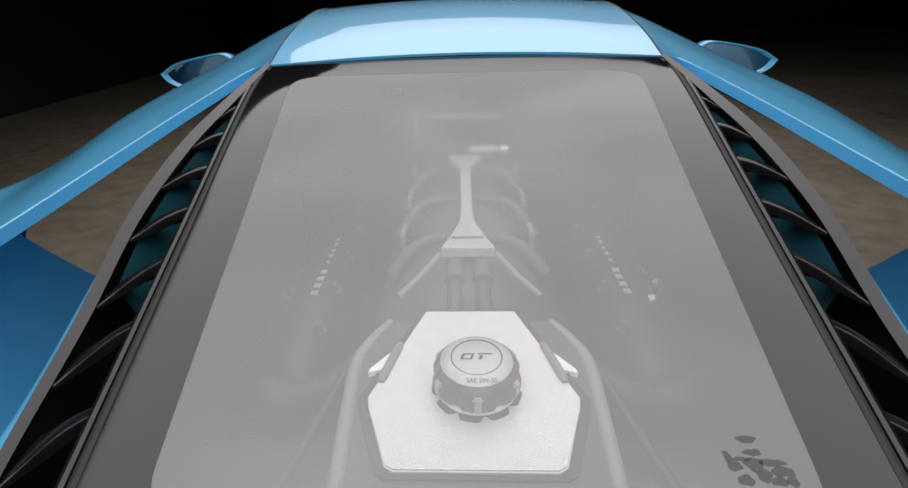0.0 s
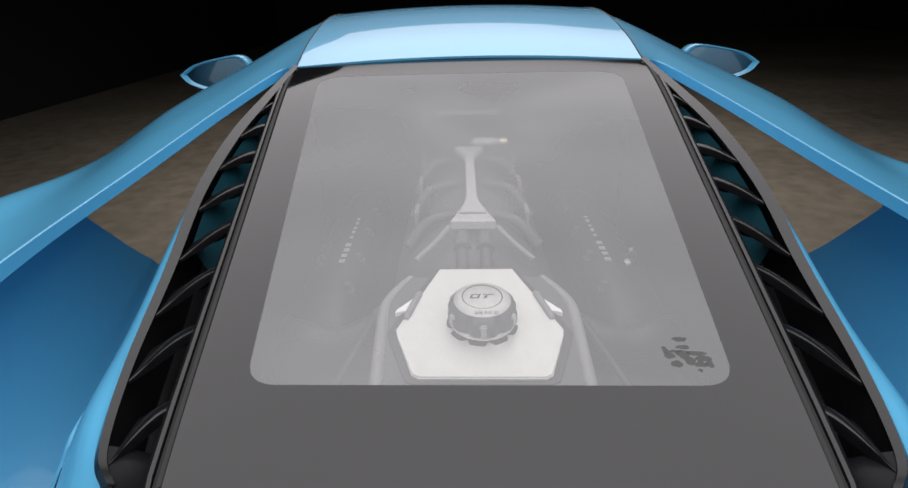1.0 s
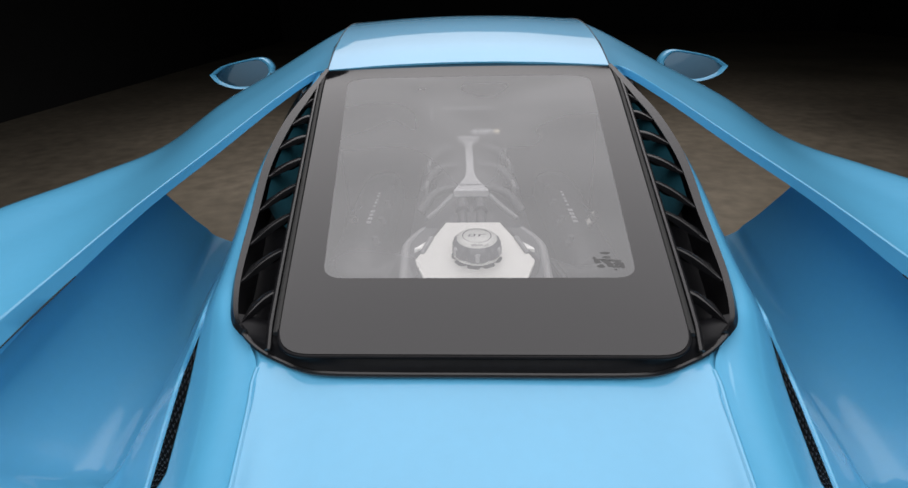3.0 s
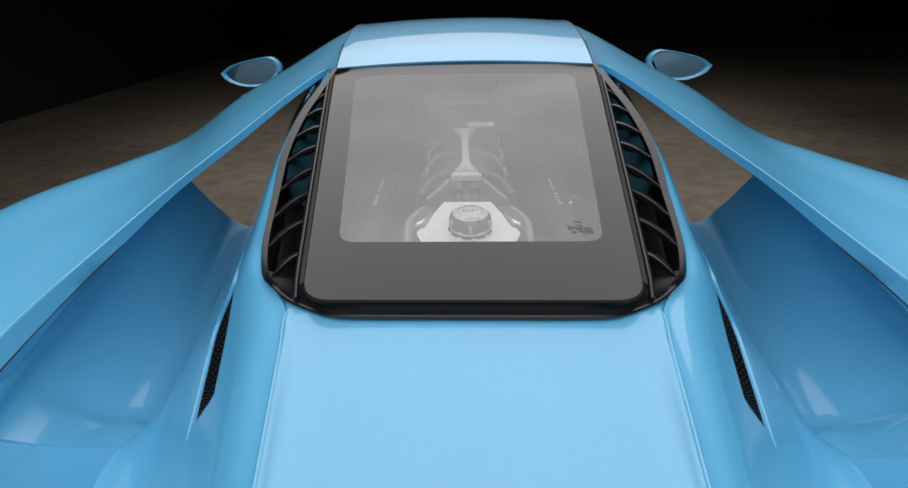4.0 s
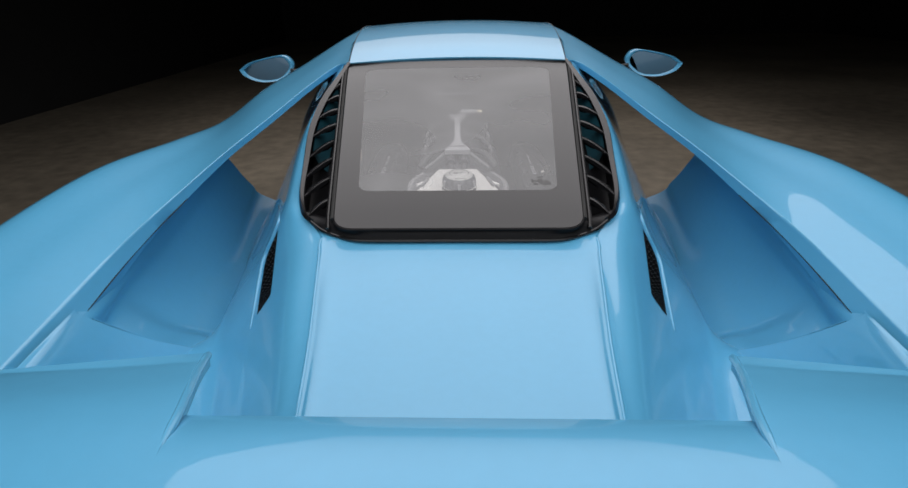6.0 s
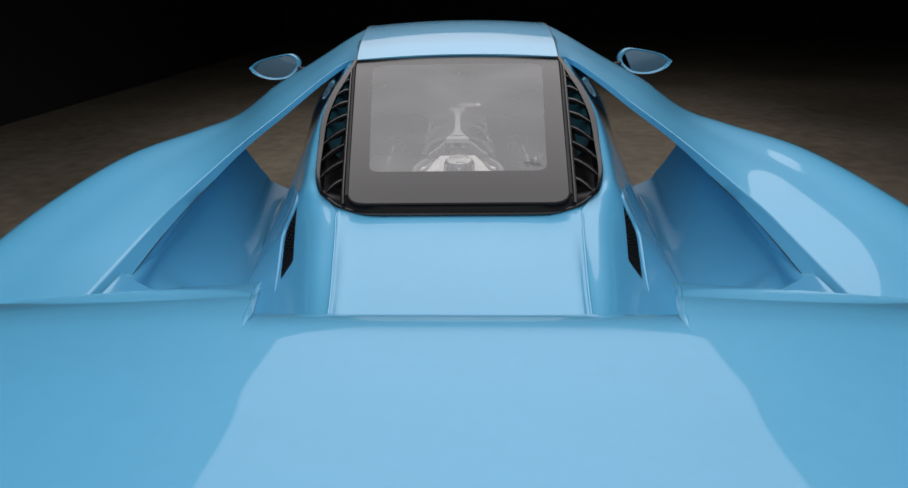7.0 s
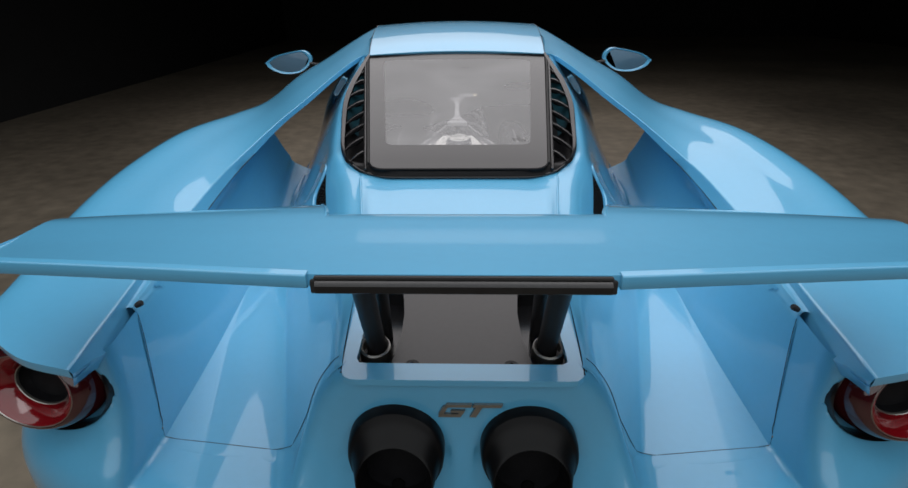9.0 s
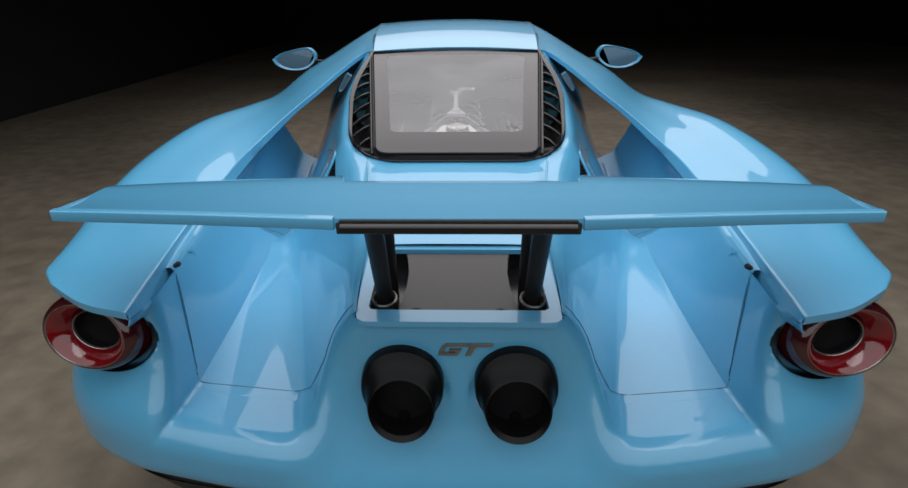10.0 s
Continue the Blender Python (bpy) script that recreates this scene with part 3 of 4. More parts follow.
def sheet(outer, inner, rings, z, depth, bm=None):
    """A curved plate between two loops (inner None: to the middle) with the surface z(x, y) and a thickness."""
    bm = bm or bmesh.new()
    n = len(outer)
    cx, cy = sum(p[0] for p in outer) / n, sum(p[1] for p in outer) / n
    inner = inner or [(cx + (x - cx) * 0.0004, cy + (y - cy) * 0.0004) for x, y in outer]
    layers = []
    for dz in (0, -depth):
        layers.append([[bm.verts.new((lerp(o[0], i[0], k / rings), lerp(o[1], i[1], k / rings), z(lerp(o[0], i[0], k / rings), lerp(o[1], i[1], k / rings)) + dz)) for o, i in zip(outer, inner)] for k in range(rings + 1)])
    for top, L in ((True, layers[0]), (False, layers[1])):
        for a, b in zip(L, L[1:]):
            for k in range(n):
                q = (a[k], a[(k + 1) % n], b[(k + 1) % n], b[k])
                bm.faces.new(q if top else q[::-1])
    for e in (0, -1):
        a, b = layers[0][e], layers[1][e]
        for k in range(n):
            bm.faces.new((a[k], b[k], b[(k + 1) % n], a[(k + 1) % n]))
    return bm


outer = rounded([(-0.248, 0.919), (0.248, 0.919), (0.377, 1.945), (-0.377, 1.945)], (0.04, 0.04, 0.01, 0.01))
inner = rounded([(-0.2160, 1.048), (0.2160, 1.048), (0.300, 1.800), (-0.300, 1.800)], (0.028, 0.028, 0.05, 0.05))
inner = [(x, y + 0.028 * (1 - (x / 0.29) ** 2) * max(0, (y - 1.5) / 0.30)) for x, y in inner]
outer, inner = resample(outer, 420), resample(inner, 420)
cover = new("engine_cover")
cover.parent = car
cover["label"] = "black-bordered glass engine cover with louvred sides"
crown = lambda x, y: panel_z(y) + 0.004 * (1 - (x / 0.376) ** 2) * min(1, max(0, (y - 1.45) / 0.45)) ** 2
sub("glass_border", sheet(outer, inner, 8, crown, 0.004), FRIT, cover, "gloss black printed border of the glass")
pane = sub("pane", sheet([(x, y) for x, y in inner], None, 14, lambda x, y: crown(x, y) - 0.0002, 0.004), GLASS, cover, "glass pane over the engine, reflected light painted as grey haze")
pane.visible_shadow = False
pane.data.materials.append(CLEAR)
for face in pane.data.polygons:
    face.material_index = 0 if face.normal.z > 0.3 else 1

# black strip added along the glass's lower edge to cover its blue reflection
foot = sorted([p for p in rounded([(-0.248, 0.919), (0.248, 0.919), (0.377, 1.945), (-0.377, 1.945)], (0.04, 0.04, 0.01, 0.01)) if p[1] < 0.97])
sub("glass_edge_strip", tube([(x * 1.003, y - 0.0012, crown(x, y) - 0.0030) for x, y in foot], 0.0026, 8), TRIM, cover)

# black rim below the glass, round the whole cover
low = [(0, 0.911, 0.868), (0.12, 0.911, 0.868), (0.190, 0.913, 0.868), (0.222, 0.921, 0.868), (0.250, 0.934, 0.870), (0.279, 0.948, 0.876)] + RIM
path = [(-x, y, z) for x, y, z in low[:0:-1]] + low
sub("cover_gasket", tube([tuple(p) for p in spline(path, 120)], 0.0035, 8), BLACK, cover)
for s in (-1, 1):
    sub("cover_lip", patch([[(s * x, y + 0.002, z + 0.001) for x, y, z in low[:8]],
                            [(s * x * 0.985, y + 0.006, z + (0.010 if y < 0.96 else 0.002)) for x, y, z in low[:8]],
                            [(0, 0.922, 0.8865), (s * 0.12, 0.922, 0.8865), (s * 0.195, 0.922, 0.8865), (s * 0.220, 0.926, 0.887), (s * 0.243, 0.940, 0.890), (s * 0.253, 0.962, 0.895), (s * 0.262, 0.985, 0.890), (s * 0.272, 1.01, 0.875)]], 30, 8), TRIM, cover)
    # tray of the louvres
    rim = [tuple(p) for p in spline(RIM, 30)]
    tray = bmesh.new()
    patch([[(s * (side_x(y) - 0.004), y, panel_z(y) - 0.012), (s * (side_x(y) + 0.012), y, panel_z(y) - 0.075), (s * (x - 0.012), y, z - 0.07), (s * (x - 0.002), y, z - 0.006)] for x, y, z in rim[::3] + [rim[-1]]], 14, 40, 1, tray)
    sub("louvre_tray", tray, TRIM, cover)
    # darkened blue on the front part only, where it shows between the louvres
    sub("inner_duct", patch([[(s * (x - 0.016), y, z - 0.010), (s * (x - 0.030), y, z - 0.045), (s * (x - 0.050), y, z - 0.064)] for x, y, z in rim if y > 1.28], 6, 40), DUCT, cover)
    # outer strip, rib and bead along the glass
    wide = lambda y: 0.005 + 0.0115 * min(1, max(0, (y - 1.0) / 0.5)) * min(1, max(0.1, (1.95 - y) / 0.3))
    sub("louvre_strip", thick(patch([[(s * x, y, z + 0.0075), (s * (x - wide(y)), y + 0.002, z + 0.0035)] for x, y, z in rim], 4, 60), 0.008), BLACK, cover)
    sub("glass_bead", tube([(s * (side_x(y) + 0.005), y, panel_z(y) - 0.006) for y in np.linspace(0.955, 1.93, 30)], 0.0045, 8), RUBBER, cover)
    sub("louvre_rib", tube([(s * (side_x(y) + 0.015), y, panel_z(y) - 0.008 - 0.3 * max(0, 0.965 - y)) for y in np.linspace(0.940, 1.9, 34)], 0.0042, 8), BLACK, cover)
    # louvre blades
    for k in range(9):
        y0 = 0.985 + 0.094 * k
        xo = float(np.interp(y0, [r[1] for r in rim], [r[0] for r in rim])) - wide(y0) - 0.001
        zo = float(np.interp(y0, [r[1] for r in rim], [r[2] for r in rim])) + 0.003
        y1 = y0 + 0.052
        xi, zi = side_x(y1) + 0.014, panel_z(y1) - 0.012
        rows = []
        for v, dz in ((1.0, -0.020), (0.94, -0.006), (0.80, 0.0), (0.45, 0.001), (0.10, 0.0), (0.02, -0.003), (0.0, -0.012)):
            arc = []
            for u in np.linspace(0, 1, 9):
                rear = lerp(y0, y1, u) + 0.012 * math.sin(math.pi * u)
                wide_here = 0.013 + 0.044 * (1 - u) ** 2.0
                arc.append((s * lerp(xo, xi, u), rear + v * wide_here, lerp(zo, zi, u) + 0.08 * v * wide_here + dz * math.sin(math.pi * (0.10 + 0.8 * u)) + 0.003 * math.sin(math.pi * u)))
            rows.append(arc)
        sub("louvre", thick(patch(rows, 16, 20), 0.0020), BLACK, cover)

# decal of plain dark shapes on the pane's corner
decal = bmesh.new()
for k, (dx, dy, rx, ry) in enumerate(((0.0, 0.034, 0.011, 0.0045), (-0.030, 0.012, 0.004, 0.008), (-0.026, 0.002, 0.008, 0.006), (-0.016, 0.010, 0.010, 0.0025), (-0.020, -0.014, 0.0085, 0.006), (0.0, 0.018, 0.010, 0.004), (-0.004, 0.004, 0.010, 0.008), (0.002, -0.008, 0.008, 0.008), (0.016, 0.006, 0.015, 0.004), (0.024, -0.004, 0.012, 0.006), (0.016, -0.015, 0.009, 0.005), (0.030, -0.015, 0.006, 0.006), (0.012, -0.026, 0.003, 0.003))):
    ring = []
    for a in np.linspace(0, math.tau, 20, endpoint=False):
        q = 0.62 * (1 + 0.10 * math.sin(3 * a + k) + 0.08 * math.sin(5 * a + 2 * k))
        x, y = 0.184 + 0.58 * dx + rx * q * math.cos(a), 1.080 + 0.6 * dy + ry * q * math.sin(a)
        ring.append(decal.verts.new((x, y, panel_z(y) - 0.0001)))
    decal.faces.new(ring)
sub("decal", decal, DECALM, pane, "small dark decal of plain shapes")

# ---- engine under the glass ----
engine = new("engine")
engine.parent = car
engine["label"] = "grey engine with pale metal strut and oil filler cap"
bay = bmesh.new()
box(-0.33, 0.33, 1.0, 2.0, 0.66, 0.70, bay)
box(-0.35, 0.35, 0.98, 1.0, 0.66, 0.86, bay)
box(-0.375, 0.375, 1.99, 2.01, 0.66, 1.09, bay)
for q in (-1, 1):
    patch([[(q * (side_x(y) - 0.012), y, panel_z(y) - 0.008), (q * (side_x(y) - 0.008), y, 0.80), (q * (side_x(y) - 0.004), y, 0.66)] for y in np.linspace(0.99, 2.0, 8)], 6, 20, 1, bay)
sub("bay_tray", bay, BAYDARK, engine)
# plenum with three pairs of runners
sub("plenum", patch([[(-0.14, y, 0.775), (-0.09, y, 0.832 + b), (0, y, 0.862 + b + 0.03 * (y - 1.5)), (0.09, y, 0.832 + b), (0.14, y, 0.775)] for y, b in ((1.40, -0.04), (1.45, 0), (1.6, 0.006), (1.8, 0.01), (1.95, 0.0), (1.98, -0.04))], 24, 24), BAYGREY, engine)
for s in (-1, 1):
    for k, y in enumerate((1.575, 1.715, 1.855)):
        sub("runner", tube([tuple(p) for p in spline([(s * 0.015, y + 0.020, 0.868 + 0.012 * k), (s * 0.050, y + 0.010, 0.870 + 0.012 * k), (s * 0.085, y - 0.010, 0.862 + 0.012 * k), (s * 0.115, y - 0.035, 0.83)], 12)], [0.006 + 0.006 * i / 11 for i in range(12)], 12), BAYGREY, engine)
        # dark solid blocks stand in for the notches between the runners
        sub("notch_block", box(s * 0.088 - 0.008, s * 0.088 + 0.008, y + 0.032, y + 0.078, 0.835 + 0.012 * k, 0.872 + 0.012 * k, bevel=0.004), BAYDARK, engine)
        sub("notch_rib", box(s * 0.103 - 0.004, s * 0.103 + 0.004, y + 0.030, y + 0.082, 0.835 + 0.012 * k, 0.868 + 0.012 * k, bevel=0.002), MIDGREY, engine)
    # valve cover with a line of plain bars for its lettering
    vc = sub("valve_cover", patch([[(s * 0.185, y, 0.745), (s * 0.20, y, 0.80 + h), (s * 0.245, y, 0.812 + h), (s * 0.29, y, 0.79 + h), (s * 0.30, y, 0.74)] for y, h in ((1.33, -0.03), (1.37, 0), (1.55, 0.004), (1.8, 0.01), (1.9, 0.0))], 18, 20), BAYDARK, engine)
    marks = bmesh.new()
    for k in range(9):
        y = 1.475 + 0.0215 * k + (0.014 if k > 3 else 0)
        w = 0.0050 if k < 4 else 0.0030
        box(s * 0.230 - w, s * 0.230 + w, y + 0.03, y + 0.03 + (0.013 if k < 4 else 0.009 + 0.004 * (k % 2)), 0.8165 + 0.0004 * k, 0.818 + 0.0004 * k, marks)
    sub("lettering_bars", marks, BAYLETTER, vc, "pale raised lettering as plain bars")["kind"] = "stuff"
    for k in range(4):
        sub("coil_bolt", lathe([(0, 0.012), (0.006, 0.012), (0.007, 0), (0.011, 0), (0.011, -0.01)], 10, Matrix.Translation((s * 0.205, 1.43 + 0.11 * k, 0.806))), BAYGREY, vc)
    # brace, rail and hoses
    sub("brace", tube([(s * 0.040, 1.505, 0.882), (s * 0.066, 1.46, 0.870), (s * 0.092, 1.425, 0.860)], 0.0048, 8), MIDGREY, engine)
    sub("filler_surround", tube([tuple(p) for p in spline([(s * 0.093, 1.354, 0.864), (s * 0.111, 1.322, 0.862), (s * 0.1225, 1.285, 0.860), (s * 0.1215, 1.23, 0.856), (s * 0.118, 1.15, 0.848), (s * 0.114, 1.06, 0.840), (s * 0.112, 1.01, 0.835)], 30)], 0.0080, 12), MIDGREY, engine)
    sub("white_tab", slab([(s * 0.0805, 1.304), (s * 0.0905, 1.266), (s * 0.1065, 1.260), (s * 0.1055, 1.267)], 0.858, 0.868), WHITE, engine)
    sub("grey_clip", tube([(s * 0.0765, 1.304, 0.872), (s * 0.078, 1.299, 0.8725), (s * 0.0905, 1.252, 0.868), (s * 0.0915, 1.246, 0.8665)], [0.003, 0.0048, 0.0048, 0.003], 10), MIDGREY, engine)
    sub("side_ridge", tube([(s * 0.155, 1.345, 0.80), (s * 0.180, 1.21, 0.797), (s * 0.218, 1.05, 0.79)], 0.006, 8), BAYDARK, engine)
    sub("floor_plate", slab([(s * 0.13, 1.0), (s * 0.325, 1.0), (s * 0.325, 1.20), (s * 0.325, 1.40), (s * 0.16, 1.40), (s * 0.145, 1.20)], 0.68, lambda x, y: 0.785 - 0.5 * max(0, y - 1.2)), BAYGREY, engine, smooth=False)
    sub("turbo_hose", tube([tuple(p) for p in spline([(s * 0.30, 1.45, 0.73), (s * 0.285, 1.36, 0.77), (s * 0.25, 1.315, 0.79), (s * 0.20, 1.33, 0.77), (s * 0.14, 1.40, 0.76)], 26)], 0.026, 14), BAYDARK, engine)
    for k, (x, y, z) in enumerate(((0.255, 1.475, 0.838), (0.266, 1.495, 0.838), (0.246, 1.455, 0.836))[:3 if s > 0 else 1]):
        sub("hose_clamp", lathe([(0.006 + 0.002 * (k % 2), -0.004), (0.009, -0.004), (0.009, 0.004), (0.006, 0.004)], 12, Matrix.Translation((s * x, y, z)) @ pose(0, 0, 0, 60, 30 * s, 40 * k), closed=True), STEEL, engine)
    sub("clamp_screw", tube([(s * 0.262, 1.525, 0.836), (s * 0.250, 1.545, 0.842)], 0.0025, 6), CHROME, engine)
    sub("corner_bracket", box(s * 0.285 - 0.012, s * 0.285 + 0.012, 1.21, 1.235, 0.785, 0.80, bevel=0.003), BAYDARK, engine)
    # coupled pipes in front of the strut
    sub("sensor_pipe", tube([(s * 0.019, 1.505, 0.868), (s * 0.019, 1.48, 0.868), (s * 0.019, 1.478, 0.864), (s * 0.019, 1.462, 0.862), (s * 0.019, 1.46, 0.858), (s * 0.019, 1.40, 0.846)], [0.012, 0.012, 0.015, 0.015, 0.010, 0.010], 12), BAYGREY, engine)
sub("cross_hose", tube([tuple(p) for p in spline([(-0.15, 1.36, 0.80), (-0.08, 1.385, 0.83), (0.0, 1.40, 0.838), (0.06, 1.405, 0.82), (0.14, 1.40, 0.79)], 24)], 0.011, 12), BAYGREY, engine)
# pale strut
strut = bmesh.new()
rings = []
for w, y in ((0.0365, 1.500), (0.0375, 1.503), (0.036, 1.507), (0.024, 1.54), (0.0135, 1.575), (0.0102, 1.600), (0.0095, 1.65), (0.0095, 1.75), (0.0102, 1.80), (0.017, 1.828), (0.029, 1.852), (0.031, 1.862)):
    z = 0.896 + 0.082 * (y - 1.5) - (0.002 if y == 1.5 else 0)
    rings.append([strut.verts.new((x, y, z + d)) for x, d in ((-w, -0.013), (-w, -0.0025), (-w + 0.0012, -0.0006), (-w + 0.003, 0.0), (w - 0.003, 0.0), (w - 0.0012, -0.0006), (w, -0.0025), (w, -0.013))])
for a, c in zip(rings, rings[1:]):
    for k in range(7):
        strut.faces.new((a[k], a[k + 1], c[k + 1], c[k]))
for r in (rings[0], rings[-1]):
    strut.faces.new(r)
strut = sub("strut", strut, LIGHTGREY, engine, "pale grey metal strut", angle=50)
marks = bmesh.new()
for k in range(8):
    box(-0.0225 + 0.0058 * k, -0.0225 + 0.0058 * k + 0.0042, 1.524, 1.530, 0.8985, 0.8992, marks)
sub("lettering_bars", marks, BAYDARK, strut)["kind"] = "stuff"
sub("vacuum_valve", tube([(0.008, 1.897, 0.926), (0.012, 1.897, 0.926), (0.013, 1.897, 0.926), (0.062, 1.897, 0.927), (0.064, 1.897, 0.927), (0.072, 1.897, 0.927)], [0.006, 0.006, 0.010, 0.010, 0.007, 0.007], 14), LIGHTGREY, engine)
sub("valve_end", tube([(0.071, 1.897, 0.927), (0.073, 1.897, 0.927), (0.087, 1.897, 0.927), (0.088, 1.897, 0.927)], [0.008, 0.0095, 0.0095, 0.008], 12), BRASS, engine, "pale brass hose end")
sub("valve_hose", tube([tuple(p) for p in spline([(0.012, 1.897, 0.926), (-0.02, 1.905, 0.925), (-0.05, 1.90, 0.915), (-0.06, 1.87, 0.88)], 14)], 0.004, 8), BAYDARK, engine)
sub("bulkhead_bar", box(-0.075, 0.075, 1.972, 1.985, 0.972, 0.984, bevel=0.003), LIGHTGREY, engine)
sub("bulkhead_clip", tube([(-0.10, 1.975, 0.985), (-0.105, 1.97, 0.955), (-0.098, 1.965, 0.945)], 0.004, 6), LIGHTGREY, engine)
# filler plate and cap
hexo = [(0.052, 1.362), (0.1025, 1.228), (0.100, 1.215), (0.078, 1.150), (0.070, 1.145)]
plate_z = lambda x, y: 0.857 + 0.10 * (y - 1.15)
sub("filler_plate", slab(hexo + [(-x, y) for x, y in hexo[::-1]], lambda x, y: plate_z(x, y) - 0.004, plate_z, bevel=0.0015), ALU, engine, "pale brushed aluminium filler plate")
sub("plate_gap", slab([(1.10 * x, y + 0.05 * (y - 1.25)) for x, y in hexo] + [(-1.10 * x, y + 0.05 * (y - 1.25)) for x, y in hexo[::-1]], lambda x, y: plate_z(x, y) - 0.010, lambda x, y: plate_z(x, y) - 0.0035), BAYDARK, engine)
tray = [(0.092, 1.35), (0.110, 1.32), (0.122, 1.285), (0.121, 1.23), (0.117, 1.15), (0.111, 1.005)]
sub("filler_housing", slab(tray + [(-x, y) for x, y in tray[::-1]], 0.76, lambda x, y: plate_z(x, y) - 0.006), BAYGREY, engine)
cap = new("filler_cap")
cap.parent = engine
cap["label"] = "grey screw cap with pale metal top"
cm = Matrix.Translation((0.004, 1.240, 0.864)) @ pose(0, 0, 0, 5.7) @ Matrix.Diagonal((0.95, 0.95, 1, 1))


def lobed(profile, lobes, depth, n=96, m=cm):
    bm = bmesh.new()
    rings = []
    for r, z, k in profile:
        rings.append([bm.verts.new(m @ Vector(((r - depth * k * max(0, math.cos(lobes * a)) ** 3) * math.cos(a), (r - depth * k * max(0, math.cos(lobes * a)) ** 3) * math.sin(a), z))) for a in np.linspace(0, math.tau, n, endpoint=False)])
    for a, b in zip(rings, rings[1:]):
        for i in range(n):
            bm.faces.new((a[i], a[(i + 1) % n], b[(i + 1) % n], b[i]))
    bm.faces.new(rings[-1])
    return bm


sub("cap_base", lobed([(0.040, -0.006, 0), (0.046, -0.004, 1), (0.0465, 0.002, 1), (0.036, 0.006, 0)], 9, 0.008), BAYDARK, cap)
sub("cap_ring", lathe([(0.034, 0.005), (0.0425, 0.007), (0.0425, 0.010), (0.034, 0.012)], 64, cm), WHITE, cap)
sub("cap_grip", lobed([(0.041, 0.011, 0.3), (0.0455, 0.014, 1), (0.0455, 0.024, 1), (0.041, 0.033, 0.6), (0.036, 0.037, 0)], 6, 0.005), GRIPGREY, cap)
for k in range(6):
    a = math.tau * (k + 0.5) / 6
    rib = box(-0.0055, 0.0055, 0.0345, 0.0462, 0.0125, 0.0300, bevel=0.0020)
    bmesh.ops.transform(rib, matrix=cm @ pose(0, 0, 0, 0, 0, 60 * k), verts=rib.verts)
    sub("cap_rib", rib, LIGHTGREY, cap)
sub("cap_groove", lathe([(0.0262, 0.0420), (0.0246, 0.0420)], 64, cm), BAYDARK, cap)
sub("cap_top", lathe([(0.036, 0.036), (0.0365, 0.0375), (0.027, 0.0425), (0.0262, 0.0425), (0.0258, 0.0415), (0.0245, 0.0415), (0.024, 0.0418), (0, 0.0422)], 72, cm), CAPTOP, cap, "pale metal cap top")
logo = bmesh.new()
for x0, x1, y0, y1 in ((-0.015, -0.003, 0.003, 0.0045), (-0.015, -0.0125, -0.0025, 0.003), (-0.015, -0.003, -0.004, -0.0025), (-0.0055, -0.003, -0.0025, 0.003), (0.0, 0.015, 0.003, 0.0045), (0.003, 0.0065, -0.004, 0.0015)):
    vs = [logo.verts.new(cm @ Vector((x + 0.35 * y, y, 0.0426))) for x, y in ((x0, y0), (x1, y0), (x1, y1), (x0, y1))]
    logo.faces.new(vs)
sub("cap_emblem", logo, BAYDARK, cap)
txt = bpy.data.curves.new("cap_lettering", "FONT")
txt.body, txt.size, txt.align_x, txt.align_y, txt.extrude = "SAE 5W-50", 0.0062, "CENTER", "CENTER", 0.0001
txt.materials.append(BAYDARK)
tob = new("cap_lettering", txt)
tob.parent = cap
tob.matrix_basis = Matrix.Translation((SKEW * 1.2, 0, 0)) @ cm @ Matrix.Translation((0.004, -0.0315, 0.0406)) @ pose(0, 0, 0, 28)

